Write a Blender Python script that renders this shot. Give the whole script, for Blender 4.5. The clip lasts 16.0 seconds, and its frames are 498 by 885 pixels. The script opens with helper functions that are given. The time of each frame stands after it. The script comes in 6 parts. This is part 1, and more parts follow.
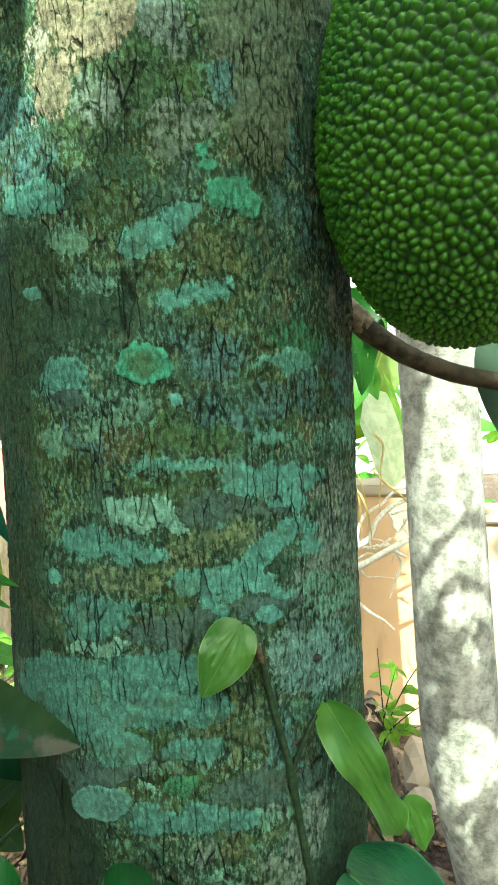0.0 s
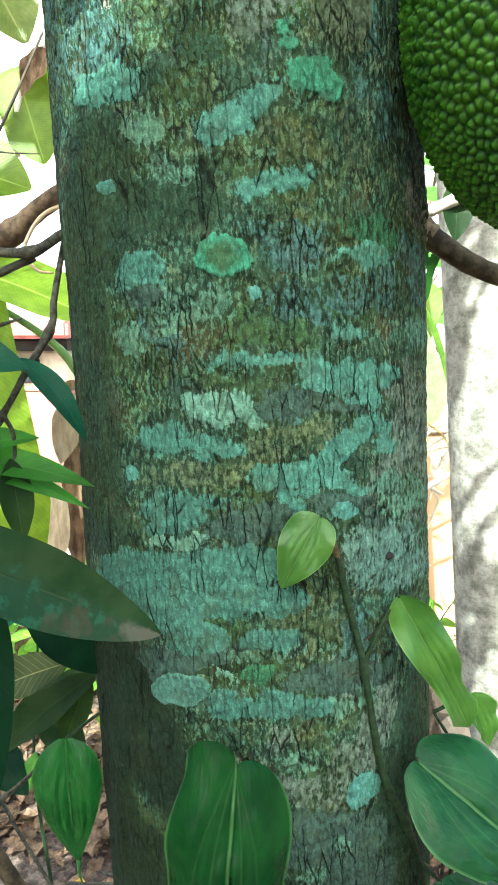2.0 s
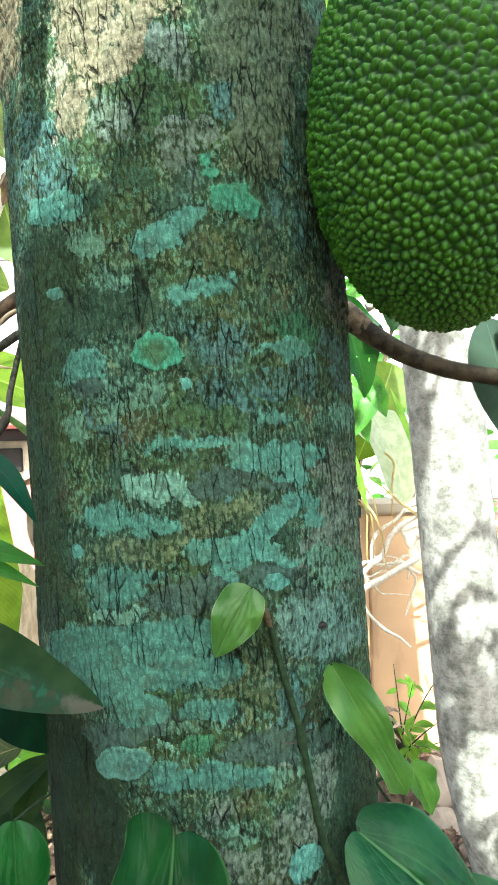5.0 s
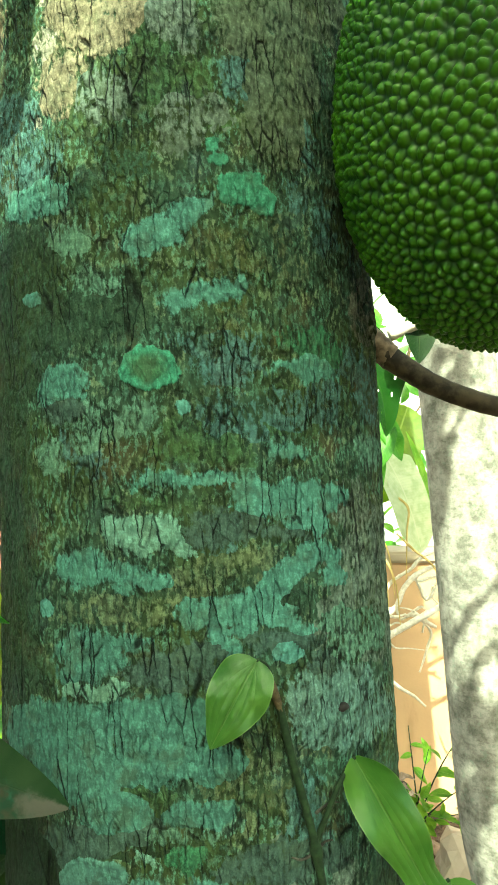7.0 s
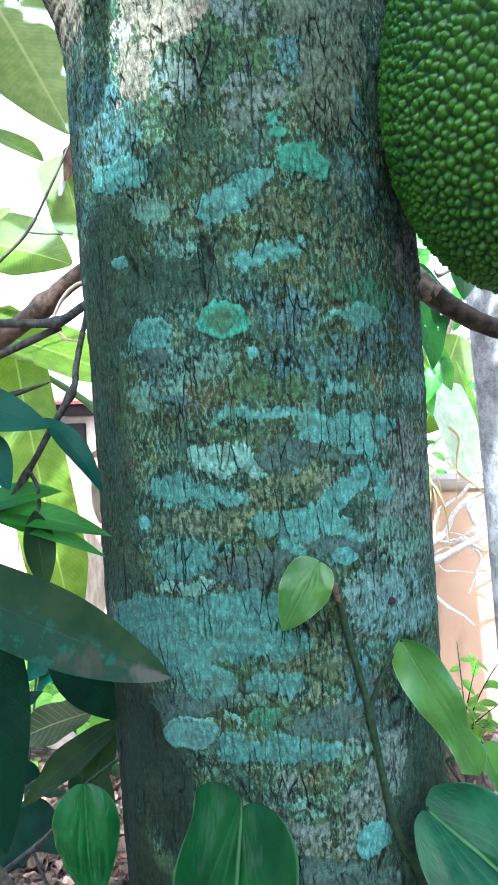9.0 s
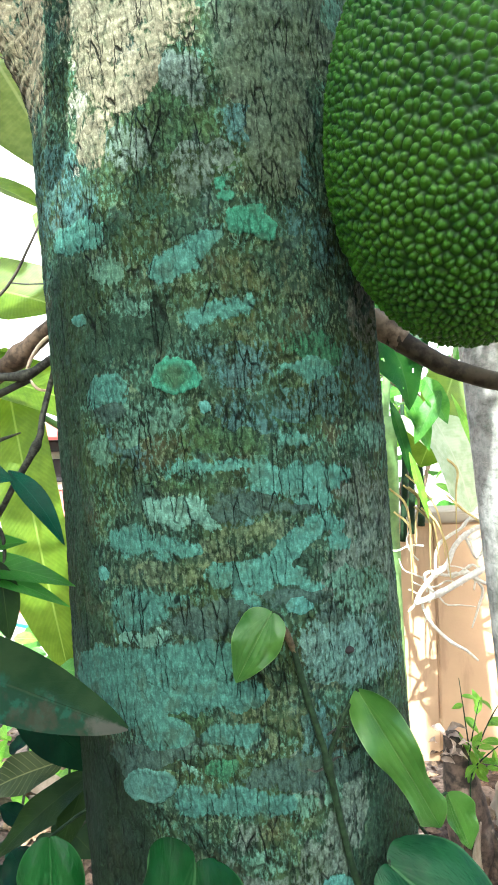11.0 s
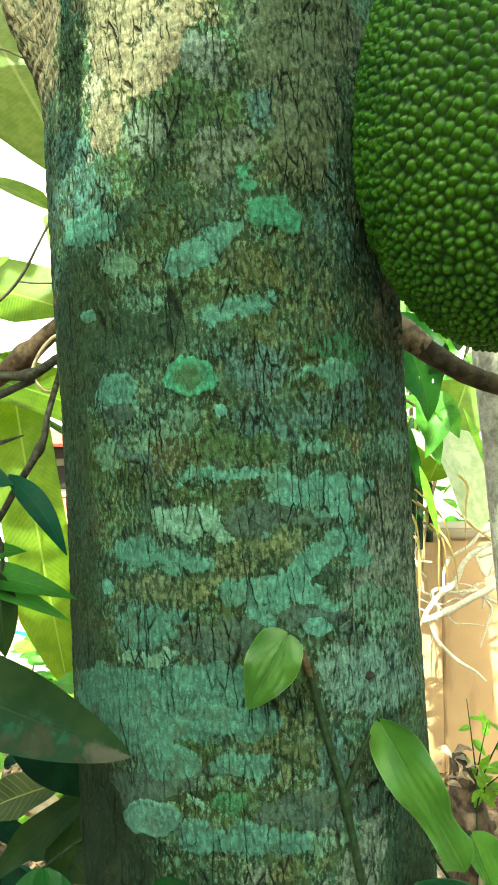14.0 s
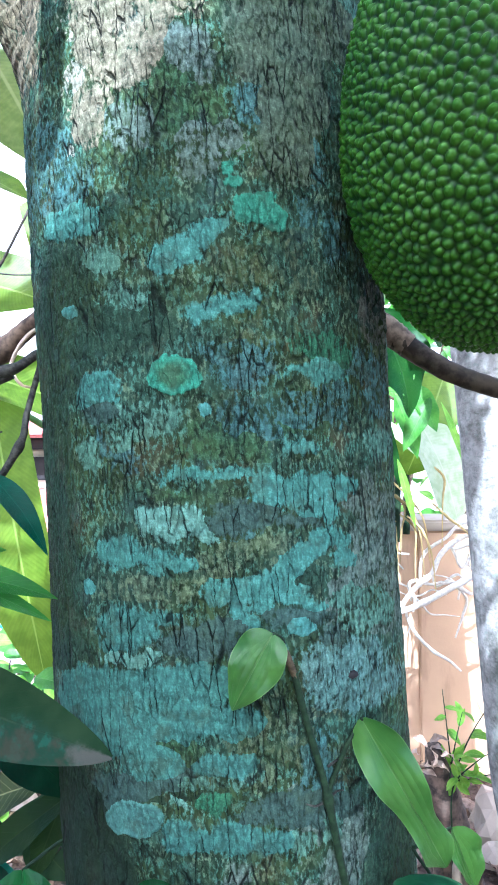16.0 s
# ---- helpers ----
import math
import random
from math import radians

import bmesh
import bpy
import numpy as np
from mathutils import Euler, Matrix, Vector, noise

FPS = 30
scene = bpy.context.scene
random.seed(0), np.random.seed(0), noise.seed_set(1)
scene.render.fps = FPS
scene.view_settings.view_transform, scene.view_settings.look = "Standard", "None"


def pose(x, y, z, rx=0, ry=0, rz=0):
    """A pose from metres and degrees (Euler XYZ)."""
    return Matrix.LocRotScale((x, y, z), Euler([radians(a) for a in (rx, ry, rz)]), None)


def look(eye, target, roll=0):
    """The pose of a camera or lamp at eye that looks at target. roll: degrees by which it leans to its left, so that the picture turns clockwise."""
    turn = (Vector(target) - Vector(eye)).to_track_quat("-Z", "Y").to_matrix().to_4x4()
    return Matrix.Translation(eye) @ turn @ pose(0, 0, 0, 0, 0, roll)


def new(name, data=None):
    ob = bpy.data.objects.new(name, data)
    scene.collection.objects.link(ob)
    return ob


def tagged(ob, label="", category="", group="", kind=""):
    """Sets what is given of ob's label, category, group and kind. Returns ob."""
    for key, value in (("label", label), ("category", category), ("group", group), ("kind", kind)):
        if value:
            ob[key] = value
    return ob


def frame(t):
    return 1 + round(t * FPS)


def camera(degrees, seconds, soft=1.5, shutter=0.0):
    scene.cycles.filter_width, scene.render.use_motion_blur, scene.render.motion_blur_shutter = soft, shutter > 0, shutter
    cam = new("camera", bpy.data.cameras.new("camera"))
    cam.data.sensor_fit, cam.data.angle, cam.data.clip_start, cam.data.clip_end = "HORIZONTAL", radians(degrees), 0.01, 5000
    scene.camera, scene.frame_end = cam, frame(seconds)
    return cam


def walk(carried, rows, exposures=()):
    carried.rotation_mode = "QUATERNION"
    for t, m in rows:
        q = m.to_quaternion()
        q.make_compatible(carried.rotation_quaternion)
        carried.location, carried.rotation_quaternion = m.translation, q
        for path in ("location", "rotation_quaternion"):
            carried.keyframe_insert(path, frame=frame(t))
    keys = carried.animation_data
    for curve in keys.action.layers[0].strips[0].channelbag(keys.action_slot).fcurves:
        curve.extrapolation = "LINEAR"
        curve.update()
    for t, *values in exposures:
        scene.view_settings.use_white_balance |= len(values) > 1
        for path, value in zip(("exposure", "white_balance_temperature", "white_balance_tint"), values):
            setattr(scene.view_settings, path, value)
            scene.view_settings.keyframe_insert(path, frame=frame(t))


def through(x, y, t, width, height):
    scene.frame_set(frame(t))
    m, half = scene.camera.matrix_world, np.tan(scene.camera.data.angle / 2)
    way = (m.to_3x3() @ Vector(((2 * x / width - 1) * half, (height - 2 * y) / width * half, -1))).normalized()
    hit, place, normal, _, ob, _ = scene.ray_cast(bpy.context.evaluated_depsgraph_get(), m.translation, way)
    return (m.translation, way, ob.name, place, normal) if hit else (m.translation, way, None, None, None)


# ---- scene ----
# ---------------------------------------------------------------- camera
cam = camera(40.3, 16.0, soft=1.8)
PATH = [
    (0, (0.0000, 0.0000, 1.2000), (0.0000, 0.9969, 1.1215), 0.00),
    (0.5, (-0.0014, -0.0028, 1.1994), (0.0148, 0.9933, 1.1119), -0.36),
    (1, (-0.0033, -0.0030, 1.1891), (0.0232, 0.9876, 1.0547), -0.10),
    (1.5, (-0.0308, -0.0063, 1.1781), (-0.0614, 0.9813, 1.0239), 1.15),
    (2, (-0.0283, -0.0029, 1.1714), (-0.0687, 0.9839, 1.0150), -0.25),
    (2.5, (-0.0292, 0.0050, 1.1619), (-0.0020, 0.9865, 0.9723), 1.68),
    (3, (-0.0436, -0.0031, 1.1399), (-0.0725, 0.9748, 0.9330), 1.14),
    (3.5, (-0.0455, -0.0168, 1.1377), (-0.0829, 0.9675, 0.9648), 0.93),
    (3.7, (-0.0363, -0.0116, 1.1297), (-0.0473, 0.9658, 0.9187), -0.24),
    (4, (-0.0111, -0.0272, 1.1452), (-0.0041, 0.9585, 0.9769), -0.72),
    (4.1, (-0.0034, -0.0296, 1.1436), (0.0084, 0.9575, 0.9837), -0.96),
    (4.2, (-0.0011, -0.0420, 1.1572), (-0.0259, 0.9499, 1.0324), -1.57),
    (6.3, (0.0089, 0.0095, 1.1754), (-0.0017, 1.0094, 1.1714), -1.07),
    (6.5, (0.0045, 0.0215, 1.1742), (-0.0167, 1.0211, 1.1595), -1.07),
    (7, (0.0036, 0.0367, 1.1657), (-0.0286, 1.0357, 1.1968), -0.23),
    (7.5, (0.0303, 0.0382, 1.1641), (-0.1343, 1.0232, 1.1124), -0.87),
    (8, (0.0198, -0.0073, 1.1653), (-0.1323, 0.9808, 1.1462), -0.84),
    (8.5, (-0.0015, -0.0210, 1.1723), (-0.0955, 0.9729, 1.1149), -0.66),
    (9, (-0.0011, -0.0273, 1.1680), (-0.1070, 0.9648, 1.1013), -1.61),
    (9.5, (0.0149, -0.0261, 1.1742), (-0.1435, 0.9612, 1.1847), -1.87),
    (10, (0.0269, -0.0289, 1.1785), (-0.0917, 0.9636, 1.1480), -1.44),
    (10.2, (0.0307, -0.0315, 1.1751), (-0.0889, 0.9602, 1.1272), -2.64),
    (12.3, (0.0357, -0.0207, 1.1907), (-0.0898, 0.9708, 1.2251), -1.37),
    (12.5, (0.0315, -0.0135, 1.1899), (-0.1028, 0.9775, 1.1874), -1.62),
    (13, (0.0211, -0.0159, 1.1851), (-0.1185, 0.9743, 1.1860), -0.61),
    (13.5, (0.0265, -0.0196, 1.1833), (-0.0810, 0.9739, 1.2218), -1.49),
    (14, (0.0235, -0.0038, 1.1774), (-0.1021, 0.9883, 1.1731), -1.12),
    (14.5, (0.0152, 0.0044, 1.1758), (-0.0981, 0.9977, 1.1533), -0.48),
    (15, (0.0112, 0.0105, 1.1729), (-0.0918, 1.0033, 1.1111), 0.08),
    (15.5, (0.0168, -0.0016, 1.1804), (-0.0805, 0.9934, 1.1582), -0.43),
    (16, (0.0193, -0.0010, 1.1823), (-0.0737, 0.9945, 1.1640), -0.90),
]
EXPOSURES = [
    (0.0, 1.71, 6050, -16), (0.5, 1.68, 6650, -20), (1.0, 1.72, 6800, -21), (1.5, 1.86, 6800, -20), (2.0, 2.06, 5800, -4), (3.0, 2.22, 5050, 11), (3.5, 2.42, 5000, 12), (4.0, 2.02, 5100, 10), (4.2, 1.98, 5100, 10),
    (6.3, 1.78, 6900, -24), (7.1, 1.78, 6850, -24), (7.5, 2.01, 6050, -14), (8.0, 2.06, 4950, 5), (9.0, 2.06, 4700, 12), (9.5, 2.02, 4620, 12), (10.2, 2.01, 4950, 10),
    (12.3, 1.84, 5900, -16), (13.0, 1.84, 6200, -19), (13.5, 1.94, 6950, -20), (14.0, 1.84, 6850, -24), (14.5, 1.95, 5200, 0), (15.0, 2.01, 4800, 11), (16.0, 2.01, 4650, 14),
]
walk(cam, [(t, look(eye, target, roll)) for t, eye, target, roll in PATH], EXPOSURES)

# ---------------------------------------------------------------- light
SUN_FROM = Vector((-0.04, -0.66, 0.74)).normalized()
world = bpy.data.worlds.new("sky")
scene.world = world
world.use_nodes = True
wn = world.node_tree.nodes
sky = wn.new("ShaderNodeTexSky")
sky.sky_type = "NISHITA"
sky.sun_disc = False
sky.dust_density = 7.0
sky.ozone_density = 1.0
sky.sun_elevation = math.asin(SUN_FROM.z)
sky.sun_rotation = math.atan2(SUN_FROM.x, SUN_FROM.y)
world.node_tree.links.new(sky.outputs[0], wn["Background"].inputs[0])
wn["Background"].inputs[1].default_value = 0.15
sun = new("sun", bpy.data.lights.new("sun", "SUN"))
sun.data.energy, sun.data.angle, sun.data.color = 5.0, radians(0.53), (1.0, 0.95, 0.86)
sun.matrix_world = look((0, 0, 8), Vector((0, 0, 8)) - SUN_FROM)

# ---------------------------------------------------------------- helpers for shaders
def material(name):
    m = bpy.data.materials.new(name)
    m.use_nodes = True
    m.node_tree.nodes.clear()
    return m, m.node_tree.nodes, m.node_tree.links


class Net:
    """Short calls for building a node tree."""

    def __init__(self, name):
        self.mat, self.n, self.l = material(name)

    def put(self, socket, value):
        if isinstance(value, bpy.types.NodeSocket):
            self.l.new(value, socket)
        elif value is not None:
            socket.default_value = value

    def node(self, kind, **sets):
        return self.n.new(kind)

    def coords(self, which="Object"):
        return self.n.new("ShaderNodeTexCoord").outputs[which]

    def attr(self, name, out="Fac"):
        a = self.n.new("ShaderNodeAttribute")
        a.attribute_name = name
        return a.outputs[out]

    def stretch(self, vec, scale):
        m = self.n.new("ShaderNodeMapping")
        self.put(m.inputs["Vector"], vec)
        m.inputs["Scale"].default_value = scale
        return m.outputs[0]

    def noise(self, vec, scale, detail=3.0, rough=0.55, out="Fac", warp=0.0):
        t = self.n.new("ShaderNodeTexNoise")
        self.put(t.inputs["Vector"], vec)
        t.inputs["Scale"].default_value = scale
        t.inputs["Detail"].default_value = detail
        t.inputs["Roughness"].default_value = rough
        t.inputs["Distortion"].default_value = warp
        return t.outputs[out]

    def cells(self, vec, scale, out="Distance", feature="F1"):
        t = self.n.new("ShaderNodeTexVoronoi")
        t.feature = feature
        self.put(t.inputs["Vector"], vec)
        t.inputs["Scale"].default_value = scale
        return t.outputs[out]

    def math(self, op, a, b=None, c=None):
        m = self.n.new("ShaderNodeMath")
        m.operation = op
        for s, v in zip(m.inputs, (a, b, c)):
            self.put(s, v)
        return m.outputs[0]

    def step(self, v, lo, hi, a=0.0, b=1.0):
        m = self.n.new("ShaderNodeMapRange")
        m.interpolation_type = "SMOOTHSTEP"
        self.put(m.inputs[0], v)
        for s, x in zip(m.inputs[1:5], (lo, hi, a, b)):
            s.default_value = x
        return m.outputs[0]

    def mix(self, f, a, b):
        m = self.n.new("ShaderNodeMix")
        m.data_type = "RGBA"
        self.put(m.inputs["Factor"], f)
        for s, v in ((m.inputs[6], a), (m.inputs[7], b)):
            self.put(s, (*v, 1) if isinstance(v, tuple) and len(v) == 3 else v)
        return m.outputs[2]

    def scale_colour(self, c, k):
        m = self.n.new("ShaderNodeVectorMath")
        m.operation = "SCALE"
        self.put(m.inputs[0], c)
        self.put(m.inputs["Scale"], k)
        return m.outputs[0]

    def random(self):
        return self.n.new("ShaderNodeObjectInfo").outputs["Random"]

    def island(self):
        return self.n.new("ShaderNodeNewGeometry").outputs["Random Per Island"]

    def bump(self, h, strength, distance):
        b = self.n.new("ShaderNodeBump")
        b.inputs["Strength"].default_value = strength
        b.inputs["Distance"].default_value = distance
        self.put(b.inputs["Height"], h)
        return b.outputs[0]

    def done(self, colour, rough=0.7, normal=None, spec=0.5, through=0.0, through_colour=None, metal=0.0):
        p = self.n.new("ShaderNodeBsdfPrincipled")
        self.put(p.inputs["Base Color"], (*colour, 1) if isinstance(colour, tuple) and len(colour) == 3 else colour)
        self.put(p.inputs["Roughness"], rough)
        self.put(p.inputs["Normal"], normal)
        p.inputs["Specular IOR Level"].default_value = spec
        p.inputs["Metallic"].default_value = metal
        out = self.n.new("ShaderNodeOutputMaterial")
        shader = p.outputs[0]
        if through:
            t = self.n.new("ShaderNodeBsdfTranslucent")
            self.put(t.inputs["Color"], through_colour if through_colour is not None else colour)
            self.put(t.inputs["Normal"], normal)
            m = self.n.new("ShaderNodeMixShader")
            m.inputs[0].default_value = through
            self.l.new(shader, m.inputs[1])
            self.l.new(t.outputs[0], m.inputs[2])
            shader = m.outputs[0]
        self.l.new(shader, out.inputs[0])
        return self.mat


# ---------------------------------------------------------------- materials
def bark_material():
    """Shaded wet-tropics bark: brown and olive ground, granular pale flecks, upright fissures, crusts of lichen where 'cover' is set."""
    g = Net("lichened_bark")
    uv = g.coords("UV")
    big = g.noise(uv, 16.0, 3.0)
    mid = g.noise(g.stretch(uv, (0.8, 1.0, 1.0)), 48.0, 4.0, 0.6)
    flake = g.noise(g.stretch(uv, (1.0, 0.45, 1.0)), 190.0, 3.0, 0.55)
    fleck = g.noise(g.stretch(uv, (1.0, 0.50, 1.0)), 400.0, 3.0, 0.60)
    fine = g.noise(uv, 900.0, 2.0, 0.5)
    # ground: dark green-brown to olive, a little ochre
    base = g.mix(g.step(flake, 0.34, 0.66), (0.0165, 0.0345, 0.0195), (0.040, 0.079, 0.0465))
    olive = g.mix(g.step(flake, 0.34, 0.66), (0.0195, 0.034, 0.0125), (0.050, 0.081, 0.028))
    col = g.mix(g.step(big, 0.40, 0.60), base, olive)
    col = g.mix(g.step(g.noise(uv, 27.0, 4.0, 0.6), 0.55, 0.70, 0.0, 0.55), col, (0.070, 0.060, 0.027))
    col = g.mix(g.step(g.noise(uv, 33.0, 4.0, 0.6), 0.56, 0.70, 0.0, 0.55), col, (0.046, 0.082, 0.072))
    # placed crusts and bare places: own colour; the alpha of 'tint' says how far they break into grains
    cover = g.attr("cover")
    loose = g.attr("tint", "Alpha")
    tint = g.attr("tint", "Color")
    rag = g.math("ADD", g.math("MULTIPLY", g.math("SUBTRACT", fleck, 0.5), 1.9), g.math("MULTIPLY", g.math("SUBTRACT", flake, 0.5), 1.5))
    rag = g.math("ADD", rag, g.math("MULTIPLY", g.math("SUBTRACT", mid, 0.5), 1.3))
    ragged = g.math("ADD", cover, g.math("MULTIPLY", rag, g.math("ADD", 0.62, loose)))
    mask = g.math("MULTIPLY", g.step(ragged, 0.32, 0.68), g.step(cover, 0.02, 0.24))
    firm = g.math("SUBTRACT", 1.0, g.math("MULTIPLY", loose, 1.0))
    mask = g.math("MULTIPLY", mask, firm)
    shade = g.math("ADD", g.math("MULTIPLY", fleck, 0.55), g.math("ADD", g.math("MULTIPLY", g.noise(g.stretch(uv, (0.5, 1.0, 1.0)), 130.0, 4.0, 0.6), 0.60), g.math("MULTIPLY", fine, 0.25)))
    crust = g.scale_colour(tint, g.step(shade, 0.42, 0.98, 0.54, 1.40))
    crust = g.mix(g.math("MULTIPLY", g.step(g.noise(uv, 62.0, 3.0, 0.6), 0.50, 0.66, 0.0, 0.70), g.step(tint, 0.03, 0.08)), crust, g.mix(0.5, crust, (0.062, 0.085, 0.044)))
    col = g.mix(mask, col, crust)
    # granular pale crust between the fissures, thick in some belts, thin over the firm lichens
    speck = g.math("MULTIPLY", g.step(fleck, 0.46, 0.60), g.step(mid, 0.34, 0.60, 0.32, 0.86))
    speck = g.math("MULTIPLY", speck, g.math("SUBTRACT", 1.0, g.math("MULTIPLY", mask, 0.60)))
    grain = g.mix(g.step(g.noise(uv, 80.0, 3.0), 0.46, 0.62), (0.118, 0.270, 0.186), (0.205, 0.285, 0.155))
    grain = g.mix(g.step(mask, 0.0, 0.85, 0.30, 1.0), grain, g.scale_colour(col, 1.75))
    col = g.mix(speck, col, g.mix(g.step(fine, 0.3, 0.7), g.scale_colour(grain, 0.72), g.scale_colour(grain, 1.18)))
    # upright fissures: the borders of tall narrow plates, open in some places and healed in others
    push = g.n.new("ShaderNodeVectorMath")
    push.operation = "MULTIPLY_ADD"
    g.put(push.inputs[0], g.noise(uv, 150.0, 3.0, 0.6, "Color"))
    push.inputs[1].default_value = (0.0036, 0.0080, 0.0)
    g.put(push.inputs[2], uv)
    warped = push.outputs[0]
    plates = g.cells(g.stretch(warped, (1.0, 0.15, 1.0)), 135.0, "Distance", "DISTANCE_TO_EDGE")
    deep = g.step(g.math("ADD", g.noise(g.stretch(uv, (1.0, 0.55, 1.0)), 42.0, 3.0, 0.6), g.math("MULTIPLY", mask, 0.05)), 0.49, 0.62)
    fissure = g.math("MULTIPLY", g.step(plates, 0.006, 0.040, 1.0, 0.0), deep)
    fissure = g.math("MULTIPLY", fissure, g.math("SUBTRACT", 1.0, g.math("MULTIPLY", mask, g.step(loose, 0.082, 0.095, 0.9, 0.0))))
    small = g.cells(g.stretch(warped, (1.0, 0.42, 1.0)), 230.0, "Distance", "DISTANCE_TO_EDGE")
    chink = g.math("MULTIPLY", g.step(small, 0.02, 0.14, 1.0, 0.0), g.step(g.noise(uv, 55.0, 3.0, 0.6), 0.40, 0.60))
    chink = g.math("MULTIPLY", chink, g.math("SUBTRACT", 1.0, g.math("MULTIPLY", mask, 0.55)))
    col = g.mix(g.math("MULTIPLY", chink, 0.66), col, (0.007, 0.012, 0.007))
    col = g.mix(g.math("MULTIPLY", fissure, 0.88), col, (0.004, 0.006, 0.004))
    height = g.math("ADD", g.math("MULTIPLY", flake, 0.8), g.math("MULTIPLY", fleck, 0.6))
    height = g.math("ADD", height, g.math("MULTIPLY", mask, 0.25))
    height = g.math("SUBTRACT", height, g.math("ADD", g.math("MULTIPLY", fissure, 1.2), g.math("MULTIPLY", chink, 0.6)))
    return g.done(col, g.step(flake, 0.3, 0.7, 0.75, 0.95), g.bump(height, 0.9, 0.0018), spec=0.10)


def pale_bark_material(name, dark, light, stain):
    g = Net(name)
    ob = g.coords()
    a = g.noise(g.stretch(ob, (1, 1, 0.85)), 24.0, 6.0, 0.68)
    b = g.noise(ob, 130.0, 4.0, 0.6)
    c = g.noise(g.stretch(ob, (1, 1, 2.2)), 48.0, 4.0, 0.6)
    col = g.mix(g.step(a, 0.36, 0.62), dark, light)
    col = g.mix(g.step(c, 0.56, 0.66, 0.0, stain), col, (0.060, 0.064, 0.046))
    col = g.mix(g.step(b, 0.40, 0.70), col, g.mix(0.5, col, (0.24, 0.23, 0.20)))
    wrinkle = g.noise(g.stretch(ob, (1, 1, 2.6)), 60.0, 4.0, 0.65)
    col = g.mix(g.step(wrinkle, 0.34, 0.46, 0.30, 0.0), col, (0.070, 0.070, 0.055))
    col = g.mix(g.step(g.noise(ob, 75.0, 4.0, 0.65), 0.58, 0.64, 0.0, 0.55), col, (0.20, 0.24, 0.19))
    return g.done(col, 0.9, g.bump(g.math("ADD", a, g.math("MULTIPLY", b, 0.5)), 0.5, 0.003), spec=0.2)


def twig_material(name, dark, light, scale=160.0):
    g = Net(name)
    ob = g.coords()
    a = g.noise(ob, scale, 4.0, 0.6)
    b = g.noise(ob, scale * 0.18, 3.0)
    col = g.mix(g.step(a, 0.35, 0.68), dark, light)
    col = g.mix(g.step(b, 0.52, 0.68), col, g.mix(0.55, col, light))
    return g.done(col, 0.75, g.bump(a, 0.5, 0.001), spec=0.3)


def rind_material():
    g = Net("jackfruit_rind")
    ob = g.coords()
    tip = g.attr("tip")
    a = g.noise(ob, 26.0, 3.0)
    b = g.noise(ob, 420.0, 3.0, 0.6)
    # grooves carry painted shade between the spines; paler tips are the rind's own
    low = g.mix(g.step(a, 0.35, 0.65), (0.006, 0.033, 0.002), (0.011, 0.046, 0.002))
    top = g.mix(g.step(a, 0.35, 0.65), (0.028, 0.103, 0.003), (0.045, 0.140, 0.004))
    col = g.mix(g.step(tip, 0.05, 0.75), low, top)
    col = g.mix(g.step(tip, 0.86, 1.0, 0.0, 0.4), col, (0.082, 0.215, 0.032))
    col = g.mix(g.step(b, 0.60, 0.74, 0.0, 0.30), col, (0.035, 0.070, 0.012))
    return g.done(col, g.step(b, 0.3, 0.7, 0.36, 0.52), g.bump(b, 0.25, 0.0006), spec=0.22)


